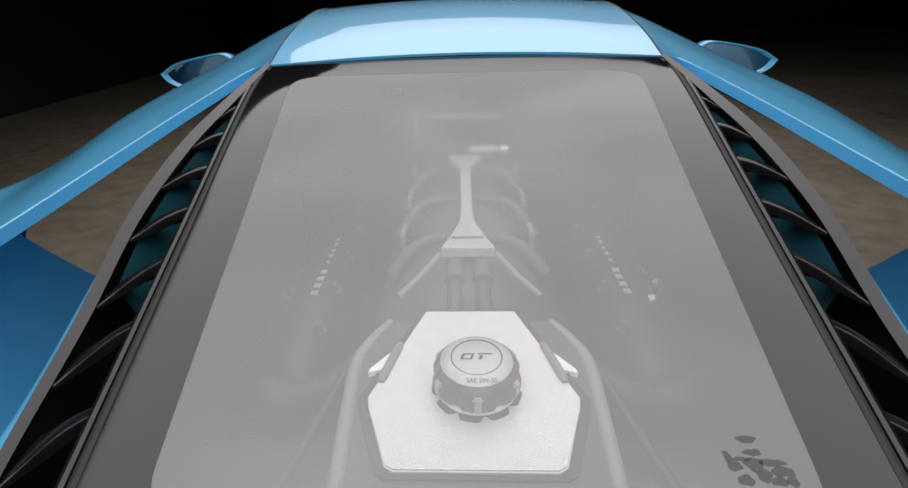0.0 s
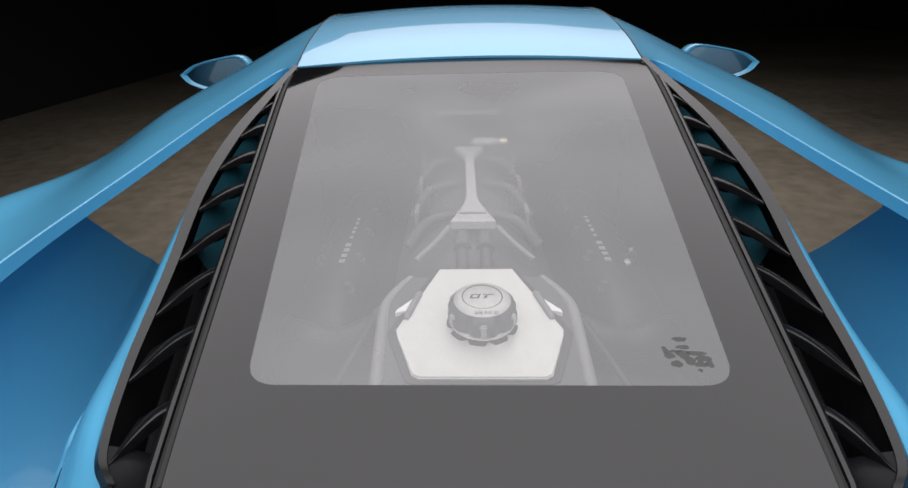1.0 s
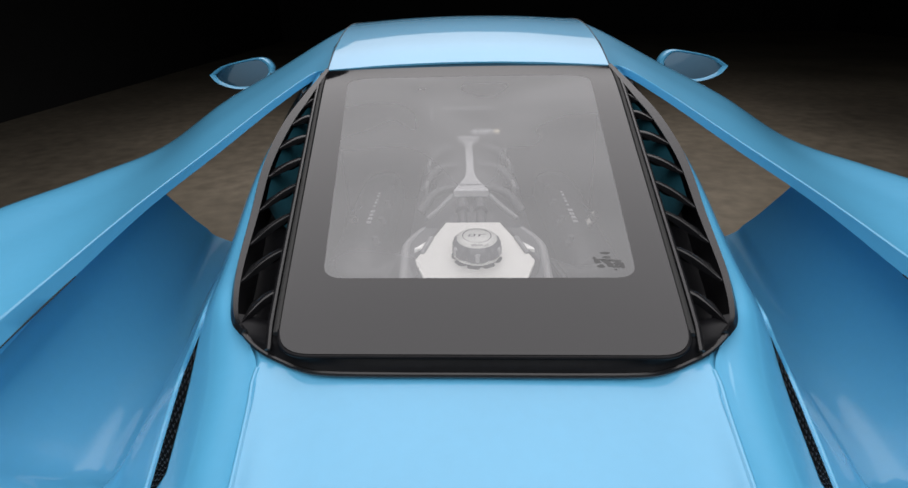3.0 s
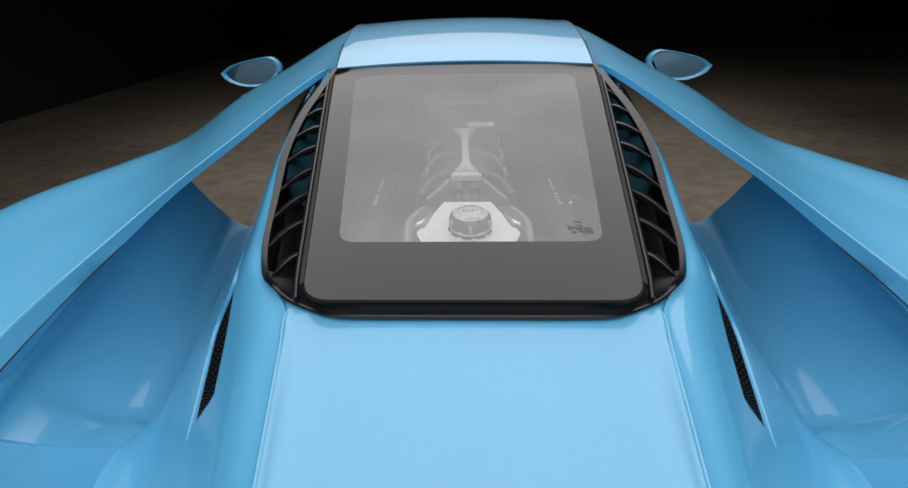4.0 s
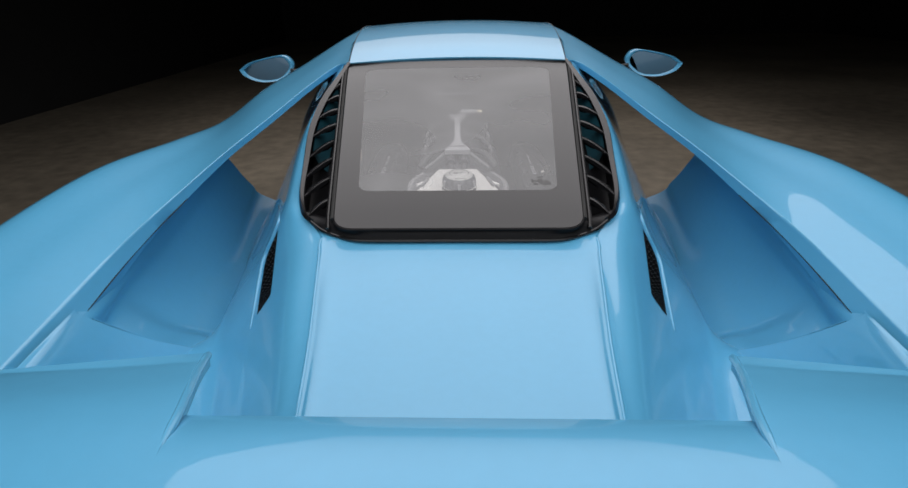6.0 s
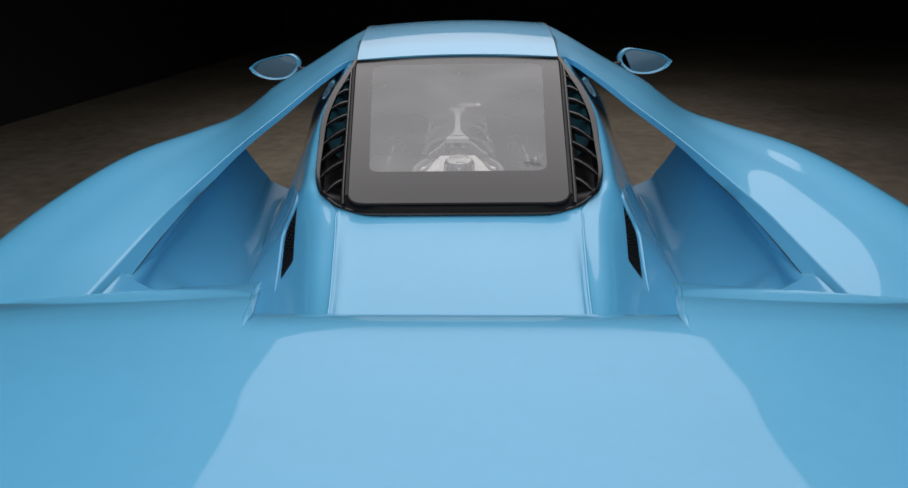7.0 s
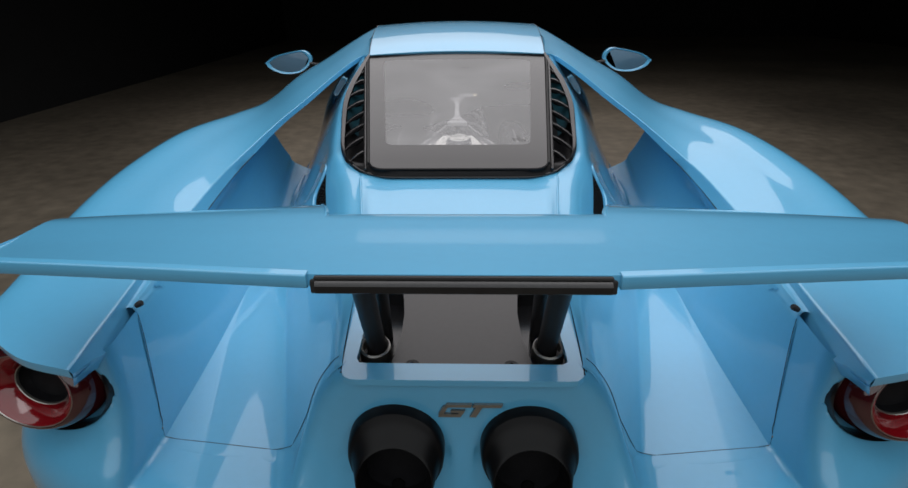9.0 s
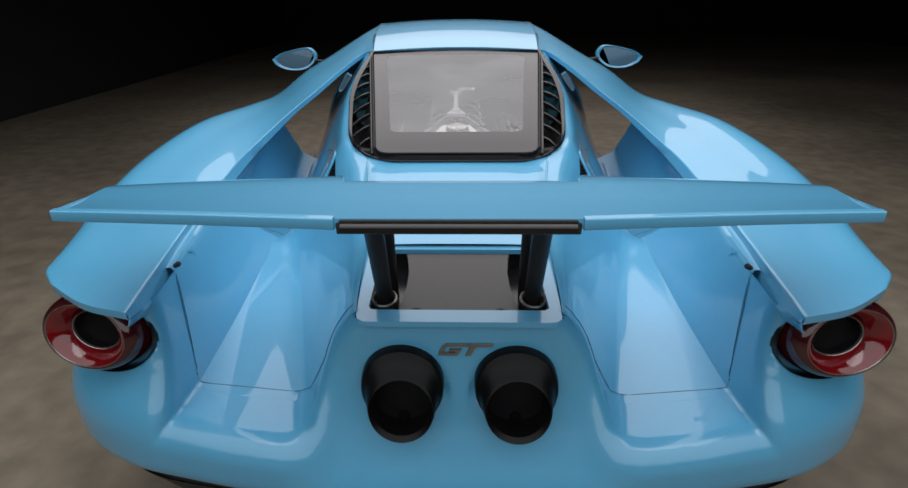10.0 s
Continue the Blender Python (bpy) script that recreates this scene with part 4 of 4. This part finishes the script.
# ---- slits in the flanks, placed to fit the camera's view ----
for s in (-1, 1):
    fb = flank(s)
    tree = BVHTree.FromBMesh(fb)
    fb.free()

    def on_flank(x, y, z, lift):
        """The place on the flank where the camera at 4.5 s sees a point."""
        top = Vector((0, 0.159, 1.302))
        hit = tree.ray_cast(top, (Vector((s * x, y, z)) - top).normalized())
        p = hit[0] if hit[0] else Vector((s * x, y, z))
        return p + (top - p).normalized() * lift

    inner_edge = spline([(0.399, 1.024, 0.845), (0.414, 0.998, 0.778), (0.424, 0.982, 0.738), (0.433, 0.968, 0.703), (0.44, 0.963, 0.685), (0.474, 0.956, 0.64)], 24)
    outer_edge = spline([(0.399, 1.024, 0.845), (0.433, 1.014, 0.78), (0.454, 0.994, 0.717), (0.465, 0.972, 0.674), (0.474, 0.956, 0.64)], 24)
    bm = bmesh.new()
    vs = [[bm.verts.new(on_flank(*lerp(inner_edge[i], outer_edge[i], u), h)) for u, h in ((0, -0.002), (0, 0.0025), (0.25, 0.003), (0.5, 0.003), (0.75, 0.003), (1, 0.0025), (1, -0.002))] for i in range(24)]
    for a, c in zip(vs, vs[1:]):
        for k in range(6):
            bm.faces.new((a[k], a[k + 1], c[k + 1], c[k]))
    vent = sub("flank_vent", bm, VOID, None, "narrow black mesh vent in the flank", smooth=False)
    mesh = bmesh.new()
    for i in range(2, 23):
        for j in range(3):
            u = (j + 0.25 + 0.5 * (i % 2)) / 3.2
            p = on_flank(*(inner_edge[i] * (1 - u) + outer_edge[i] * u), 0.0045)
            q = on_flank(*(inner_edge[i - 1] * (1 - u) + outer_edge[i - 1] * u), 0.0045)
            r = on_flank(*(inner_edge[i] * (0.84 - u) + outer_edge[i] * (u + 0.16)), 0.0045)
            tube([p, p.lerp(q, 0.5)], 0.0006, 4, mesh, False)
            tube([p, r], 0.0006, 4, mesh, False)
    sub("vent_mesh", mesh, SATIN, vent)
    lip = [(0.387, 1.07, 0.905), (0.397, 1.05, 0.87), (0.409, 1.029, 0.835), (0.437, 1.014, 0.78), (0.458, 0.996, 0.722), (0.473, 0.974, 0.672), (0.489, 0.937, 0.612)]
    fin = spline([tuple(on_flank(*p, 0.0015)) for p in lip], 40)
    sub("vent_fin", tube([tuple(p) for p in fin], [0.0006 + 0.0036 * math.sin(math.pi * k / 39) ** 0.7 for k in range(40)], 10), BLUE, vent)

# ---- rear wing ----
wing = new("rear_wing")
wing.parent = car
wing["label"] = "light blue rear wing raised on two black posts"


_wz = spline([(0, a, b) for a, b in ((-0.03, 1.0572), (0.0, 1.0532), (0.04, 1.0484), (0.08, 1.0442), (0.12, 1.0408), (0.16, 1.0376), (0.20, 1.0344), (0.23, 1.0308), (0.27, 1.0225), (0.31, 1.0102), (0.345, 0.9985), (0.372, 0.988))], 80)


WING_VIEW_SHIFT = 0.026  # slides the wing sideways along its chord to fit the camera's view


def wing_z(y):
    return float(np.interp(y, _wz[:, 1], _wz[:, 2]))


def wing_in(y):
    return float(np.interp(y, (-0.03, 0.17, 0.228, 0.247, 0.275, 0.315, 0.372), (0.166, 0.203, 0.2135, 0.2185, 0.2275, 0.242, 0.2605)))


# one sheet: centre up to the notch, blades to their tips
ys = sorted(set([float(y) for y in np.linspace(-0.03, 0.372, 34)] + [0.249]))
bm = bmesh.new()


def wing_vert(i, j, s):
    """Row i along the chord, column j from the inner edge to the tip."""
    y, u = ys[i], j / 20
    v = (y + 0.03) / 0.402
    x = lerp(wing_in(y), lerp(0.607, 0.662, v ** 0.9), u)
    yy = lerp(lerp(-0.03, 0.022, u ** 1.15), lerp(0.372, 0.310, u), v)
    return (s * x + WING_VIEW_SHIFT * yy, yy, wing_z(y) - 0.009 * u ** 2 + 0.005 * u * v ** 3)


for s in (-1, 1):
    vs = [[bm.verts.new(wing_vert(i, j, s)) for j in range(21)] for i in range(len(ys))]
    for a, b in zip(vs, vs[1:]):
        for j in range(20):
            bm.faces.new((a[j], a[j + 1], b[j + 1], b[j]) if s > 0 else (a[j], b[j], b[j + 1], a[j + 1]))
n = ys.index(0.249)
vs = [[bm.verts.new((wing_in(y) * k / 8 + WING_VIEW_SHIFT * y, y, wing_z(y) - 0.0095 * max(0, (y - 0.185) / 0.064) ** 2)) for k in range(-8, 9)] for y in ys[:n + 1]]
for a, b in zip(vs, vs[1:]):
    for j in range(16):
        bm.faces.new((a[j], a[j + 1], b[j + 1], b[j]))
bmesh.ops.remove_doubles(bm, verts=bm.verts, dist=0.0003)
sub("wing_blade", thick(bm, 0.014), BLUE, wing)
for s in (-1, 1):
    lip = []
    for u in np.linspace(0, 1, 12):
        lip.append((s * lerp(0.172, 0.607, u), lerp(-0.031, 0.020, u ** 1.15), 1.0508 - 0.009 * u ** 2))
    bm = bmesh.new()
    rings = [[bm.verts.new((x, y + dy, z + dz)) for dy, dz in ((0.006, 0.0088), (-0.0040, 0.0088), (-0.0052, 0.0078), (-0.0056, 0.0066), (-0.0056, -0.0066), (-0.0048, -0.0080), (-0.0034, -0.0088), (0.006, -0.0088))] for x, y, z in lip]
    for a, b in zip(rings, rings[1:]):
        for k in range(8):
            bm.faces.new((a[k], a[(k + 1) % 8], b[(k + 1) % 8], b[k]))
    bm.faces.new(rings[0])
    bm.faces.new(rings[-1])
    sub("trailing_lip", bm, BLUE, wing)
    brow = [(s * (wing_in(y) + 0.0012) + WING_VIEW_SHIFT * y, y, wing_z(y) - 0.0022) for y in np.linspace(0.185, 0.370, 24)]
    sub("notch_edge", tube(brow, [0.0008 + 0.0030 * min(1, 5 * k / 23) for k in range(24)], 10), BLUE, wing)
    sub("wing_tip", thick(patch([[(s * 0.607, 0.022, 1.050), (s * 0.604, 0.022, 1.036)], [(s * 0.635 + 0.004, 0.155, 1.025), (s * 0.625 + 0.004, 0.155, 1.009)], [(s * 0.662 + 0.008, 0.310, 0.986), (s * 0.655 + 0.008, 0.308, 0.972)]], 4, 12), 0.004), BLUE, wing)
bar = bmesh.new()
section = [(-0.024, 1.0375), (-0.0385, 1.0375), (-0.0405, 1.0390), (-0.0408, 1.0475), (-0.0395, 1.0492), (-0.0355, 1.0520), (-0.0330, 1.0525), (-0.024, 1.0525)]
ends = [[bar.verts.new((x, y, z)) for y, z in section] for x in (-0.1625, 0.1625)]
for k in range(8):
    bar.faces.new((ends[0][k], ends[0][(k + 1) % 8], ends[1][(k + 1) % 8], ends[1][k]))
bar.faces.new(ends[0])
bar.faces.new(ends[1])
sub("trailing_bar", bar, BLACK, wing, "gloss black bar under the trailing edge", angle=20)
sub("bar_seal", box(-0.164, 0.164, -0.036, -0.022, 1.0525, 1.0562, bevel=0.001), RUBBER, wing)
for s in (-1, 1):
    sub("bar_end", box(s * 0.1655 - 0.003, s * 0.1655 + 0.003, -0.036, -0.018, 1.036, 1.052, bevel=0.001), RUBBER, wing)
    sub("wing_post", tube([(0.150 * s, 0.235, 0.745), (0.148 * s, 0.228, 0.79), (0.137 * s, 0.075, 1.014)], 0.0165, 20), SATIN, wing, "round black wing post")
    sub("rear_strut", tube([(0.141 * s, 0.31, 0.745), (0.126 * s, 0.160, 1.012)], 0.012, 12), SATIN, wing)

# ---- tail ----
tail = new("tail")
tail.parent = car
tail["label"] = "light blue tail with twin exhausts"
tp = sub("tail_skin", TAIL_BM, BLUE, tail, angle=60)
diff = bmesh.new()
edge = [(0.0, 0.055), (0.30, 0.066), (0.57, 0.106), (0.68, 0.136), (0.76, 0.19)]
edge = [(-x, y) for x, y in edge[:0:-1]] + edge
patch([[(x, y + 0.05, 0.43) for x, y in edge], [(x, y + 0.012, 0.405) for x, y in edge], [(x, y - 0.002, 0.393) for x, y in edge], [(x * 0.99, y + 0.001, 0.383) for x, y in edge], [(x * 0.96, y + 0.10, 0.20) for x, y in edge]], 60, 24, 1, diff)
sub("diffuser", diff, TRIM, tail, "black diffuser below the bumper")
# well of the wing posts
rimo = rounded([(-0.190, 0.120), (0.190, 0.120), (0.214, 0.44), (-0.214, 0.44)], (0.022, 0.022, 0.02, 0.02))
rimi = rounded([(-0.172, 0.162), (0.172, 0.162), (0.172, 0.415), (-0.172, 0.415)], (0.012, 0.012, 0.02, 0.02))
well_z = lambda x, y: 0.7935 + 0.026 * max(0, y - 0.16)
sub("well_frame", sheet(resample(rimo, 96), resample(rimi, 96), 3, well_z, 0.011), BLUE, tail)
well = bmesh.new()
box(-0.18, 0.18, 0.155, 0.43, 0.735, 0.745, well)
box(-0.186, -0.178, 0.155, 0.43, 0.735, 0.783, well)
box(0.178, 0.186, 0.155, 0.43, 0.735, 0.783, well)
box(-0.186, 0.186, 0.147, 0.155, 0.735, 0.781, well)
box(-0.186, 0.186, 0.425, 0.433, 0.735, 0.792, well)
sub("well_liner", well, BLACK, tail)
half = [(0.118, 0.1655), (0.111, 0.21), (0.106, 0.26), (0.106, 0.32), (0.112, 0.38), (0.118, 0.41)]
sub("well_lid", slab(half + [(-x, y) for x, y in half[::-1]], lambda x, y: 0.775 + 0.03 * (y - 0.16), lambda x, y: 0.785 + 0.03 * (y - 0.16), bevel=0.002), GREY, tail, "satin grey lid between the posts", angle=25)
for s in (-1, 1):
    sub("post_collar", lathe([(0.019, 0.0), (0.021, 0.010), (0.024, 0.012), (0.027, 0.010), (0.028, 0.0), (0.028, -0.02)], 32, Matrix.Translation((s * 0.149, 0.224, 0.775)) @ pose(0, 0, 0, 14)), STEEL, tail)
    tabm = Matrix.Translation((s * 0.081, 0.171, 0.7845))
    sub("lid_recess", lathe([(0, 0.0012), (0.0115, 0.0012), (0.0130, -0.004)], 24, tabm), TRIM, tail)
    sub("lid_screw", lathe([(0, 0.002), (0.003, 0.002), (0.003, 0.0035), (0.0062, 0.0035), (0.0068, 0.001), (0.0068, -0.004)], 20, tabm), CARBON, tail)
    # exhaust
    bm = bmesh.new()
    rings = []
    for y, z, tilt, r in ((0.072, 0.637, 19, 0.0560), (0.0645, 0.634, 19, 0.0580), (0.0625, 0.634, 19, 0.0598), (0.0635, 0.6345, 19, 0.0615), (0.067, 0.636, 19, 0.0630), (0.080, 0.642, 16, 0.0665), (0.092, 0.648, 12, 0.0705), (0.097, 0.6505, 10, 0.0735), (0.0985, 0.6515, 10, 0.0760), (0.103, 0.653, 8, 0.0785), (0.115, 0.655, 6, 0.080), (0.17, 0.656, 5, 0.080)):
        c, q = math.cos(radians(tilt)), math.sin(radians(tilt))
        rings.append([bm.verts.new((s * 0.109 + r * math.cos(a), y + r * math.sin(a) * q, z + r * math.sin(a) * c)) for a in np.linspace(0, math.tau, 64, endpoint=False)])
    for a, b in zip(rings, rings[1:]):
        for k in range(64):
            bm.faces.new((a[k], a[(k + 1) % 64], b[(k + 1) % 64], b[k]))
    sleeve = lathe([(0.0585, -0.003), (0.0560, -0.010), (0.0535, -0.060), (0.050, -0.11)], 48, Matrix.Translation((s * 0.109, 0.064, 0.634)) @ pose(0, 0, 0, 71))
    pipe = sub("exhaust_pipe", bm, CARBON, tail, "large round dark exhaust pipe")
    ex = Matrix.Translation((s * 0.109, 0.064, 0.634)) @ pose(0, 0, 0, 71)
    sub("exhaust_sleeve", sleeve, TRIM, pipe)
    sub("exhaust_baffle", lathe([(0, -0.060), (0.03, -0.061), (0.0535, -0.062)], 40, ex), TRIM, pipe)
    sub("baffle_port", lathe([(0, -0.0560), (0.008, -0.0560), (0.0105, -0.0575), (0.011, -0.061)], 24, ex @ Matrix.Translation((0, -0.034, 0))), VOID, pipe)
    # tail lamp
    lm = Matrix.Diagonal((s, 1, 1, 1)) @ LAMP
    lamp = sub("tail_lamp", lathe([(0.076, 0.0205), (0.079, 0.0215), (0.083, 0.0195), (0.089, 0.012), (0.094, 0.0), (0.097, -0.012), (0.098, -0.045)], 72, lm), LENS, tail, "round dark red tail lamp ring with an open middle")
    sub("lamp_bowl", lathe([(0.0475, -0.016), (0.050, -0.008), (0.056, 0.002), (0.064, 0.012), (0.071, 0.0185), (0.0765, 0.0205)], 72, lm), RED, lamp, "glossy bright red inner bowl")
    sub("lamp_line", lathe([(0.0755, 0.0202), (0.0762, 0.0216), (0.0775, 0.0218), (0.0782, 0.0205)], 72, lm), STEEL, lamp)
    sub("lamp_bezel", lathe([(0.098, -0.042), (0.0985, -0.014), (0.1005, -0.010), (0.1040, -0.016), (0.1040, -0.042)], 72, Matrix.Translation((s * -0.009, 0, -0.006)) @ lm), BLACK, lamp)
    sub("lamp_tunnel", lathe([(0.0475, -0.014), (0.046, -0.022), (0.041, -0.031), (0, -0.034)], 48, lm), TRIM, lamp)
    sub("lamp_rim", lathe([(0.0465, -0.016), (0.0470, -0.0115), (0.0485, -0.0105), (0.0490, -0.014)], 48, lm, closed=True), STEEL, lamp)

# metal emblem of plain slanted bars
em = bmesh.new()


def bar_on_tail(x0, x1, z0, z1, lean=0.5):
    pts = [(x0 + lean * (z0 - 0.715), z0), (x1 + lean * (z0 - 0.715), z0), (x1 + lean * (z1 - 0.715), z1), (x0 + lean * (z1 - 0.715), z1)]
    y = lambda z: float(np.interp(z, (0.70, 0.75), (0.1295, 0.1285)))
    a = [em.verts.new((x, y(z) + 0.002, z)) for x, z in pts]
    b = [em.verts.new((x, y(z) - 0.003, z)) for x, z in pts]
    em.faces.new(a)
    em.faces.new(b[::-1])
    for i in range(4):
        em.faces.new((a[i], b[i], b[(i + 1) % 4], a[(i + 1) % 4]))


for b in ((-0.038, 0.003, 0.735, 0.741), (-0.041, -0.033, 0.720, 0.736), (-0.039, -0.003, 0.715, 0.721), (-0.010, -0.002, 0.7205, 0.7285), (-0.024, -0.0095, 0.7245, 0.7285), (0.006, 0.052, 0.735, 0.741), (0.012, 0.022, 0.715, 0.7355)):
    bar_on_tail(*b)
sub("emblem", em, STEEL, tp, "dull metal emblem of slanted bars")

# ---- mirrors ----
face = [(1.226, 0.942), (1.165, 0.980), (1.04, 1.005), (0.985, 0.999), (0.955, 0.945), (0.992, 0.893), (1.045, 0.866), (1.13, 0.868), (1.20, 0.902)]
for s in (-1, 1):
    m = new("door_mirror")
    m.parent = car
    m["label"] = "light blue door mirror on a thin stalk"
    loop = np.array(resample([tuple(p) for p in spline([(*p, 0) for p in face + [face[0]]], 60)[:-1, :2]], 40))
    c = loop.mean(0)
    bm = bmesh.new()
    rings = []
    for k, y in ((0.84, 3.152), (0.90, 3.144), (0.97, 3.142), (1.0, 3.15), (0.99, 3.18), (0.92, 3.23), (0.75, 3.28), (0.45, 3.31)):
        rings.append([bm.verts.new((s * (c[0] + (p[0] - c[0]) * k), y - 0.52 * (p[0] - c[0]) * k, c[1] + (p[1] - c[1]) * k)) for p in loop])
    for a, b in zip(rings, rings[1:]):
        for i in range(40):
            bm.faces.new((a[i], a[(i + 1) % 40], b[(i + 1) % 40], b[i]))
    bm.faces.new(rings[-1])
    sub("mirror_shell", bm, BLUE, m)
    bm = bmesh.new()
    bm.faces.new([bm.verts.new((s * (c[0] + (p[0] - c[0]) * 0.86), 3.152 - 0.52 * (p[0] - c[0]) * 0.86, c[1] + (p[1] - c[1]) * 0.86)) for p in loop])
    sub("mirror_glass", bm, MIRROR, m)
    sub("mirror_stalk", tube([(s * 0.97, 3.20, 0.925), (s * 0.85, 3.21, 0.905), (s * 0.66, 3.22, 0.87)], 0.008, 8), SATIN, m)

# ---- the rest of the shell, wheels and floor pan ----
sub("floor_pan", box(-0.72, 0.72, 0.35, 4.3, 0.14, 0.22, bevel=0.02), SATIN)
sub("windscreen", patch([[(-0.42, 2.95, 1.165), (0, 2.95, 1.182), (0.42, 2.95, 1.165)], [(-0.52, 3.3, 1.03), (0, 3.34, 1.05), (0.52, 3.3, 1.03)], [(-0.60, 3.65, 0.80), (0, 3.80, 0.80), (0.60, 3.65, 0.80)]], 20, 12), SCREEN)
sub("front_lid", patch([[(-0.60, 3.65, 0.80), (0, 3.80, 0.79), (0.60, 3.65, 0.80)], [(-0.64, 4.1, 0.70), (0, 4.2, 0.66), (0.64, 4.1, 0.70)], [(-0.60, 4.5, 0.5), (0, 4.72, 0.42), (0.60, 4.5, 0.5)], [(-0.60, 4.52, 0.2), (0, 4.70, 0.2), (0.60, 4.52, 0.2)]], 24, 24), BLUE)
for s in (-1, 1):
    sub("front_fender", patch([[(s * 0.55, 2.8, 0.78), (s * 0.72, 2.8, 0.62), (s * 0.82, 2.8, 0.45), (s * 0.82, 2.8, 0.2)], [(s * 0.58, 3.4, 0.80), (s * 0.74, 3.4, 0.70), (s * 0.86, 3.4, 0.52), (s * 0.88, 3.4, 0.36)], [(s * 0.60, 3.75, 0.79), (s * 0.76, 3.8, 0.73), (s * 0.87, 3.8, 0.6), (s * 0.89, 3.8, 0.42)], [(s * 0.62, 4.15, 0.70), (s * 0.76, 4.15, 0.66), (s * 0.86, 4.15, 0.54), (s * 0.86, 4.15, 0.3)], [(s * 0.58, 4.5, 0.5), (s * 0.66, 4.46, 0.45), (s * 0.74, 4.42, 0.38), (s * 0.76, 4.40, 0.2)]], 16, 30), BLUE)
    sub("door", patch([[(s * 0.62, 1.72, 0.56), (s * 0.78, 1.74, 0.55), (s * 0.88, 1.76, 0.42), (s * 0.86, 1.76, 0.18)], [(s * 0.70, 2.0, 0.60), (s * 0.78, 2.0, 0.53), (s * 0.84, 2.0, 0.40), (s * 0.84, 2.0, 0.18)], [(s * 0.74, 2.4, 0.58), (s * 0.79, 2.4, 0.5), (s * 0.82, 2.4, 0.4), (s * 0.82, 2.4, 0.18)], [(s * 0.72, 2.85, 0.62), (s * 0.78, 2.85, 0.5), (s * 0.82, 2.85, 0.4), (s * 0.82, 2.85, 0.18)]], 16, 24), BLUE)
    for y in (0.98, 3.70):
        wheel = new("wheel")
        wheel.parent = car
        wm = Matrix.Translation((s * 0.85, y, 0.32)) @ pose(0, 0, 0, 0, 90, 0)
        sub("tyre", lathe([(0.25, -0.09), (0.29, -0.10), (0.312, -0.095), (0.32, -0.07), (0.32, 0.07), (0.312, 0.095), (0.29, 0.10), (0.25, 0.09)], 48, wm, closed=True), RUBBER, wheel)
        sub("rim", lathe([(0.252, -0.10), (0.24, -0.02), (0.06, 0.0), (0, 0.0)], 32, wm), STEEL, wheel)
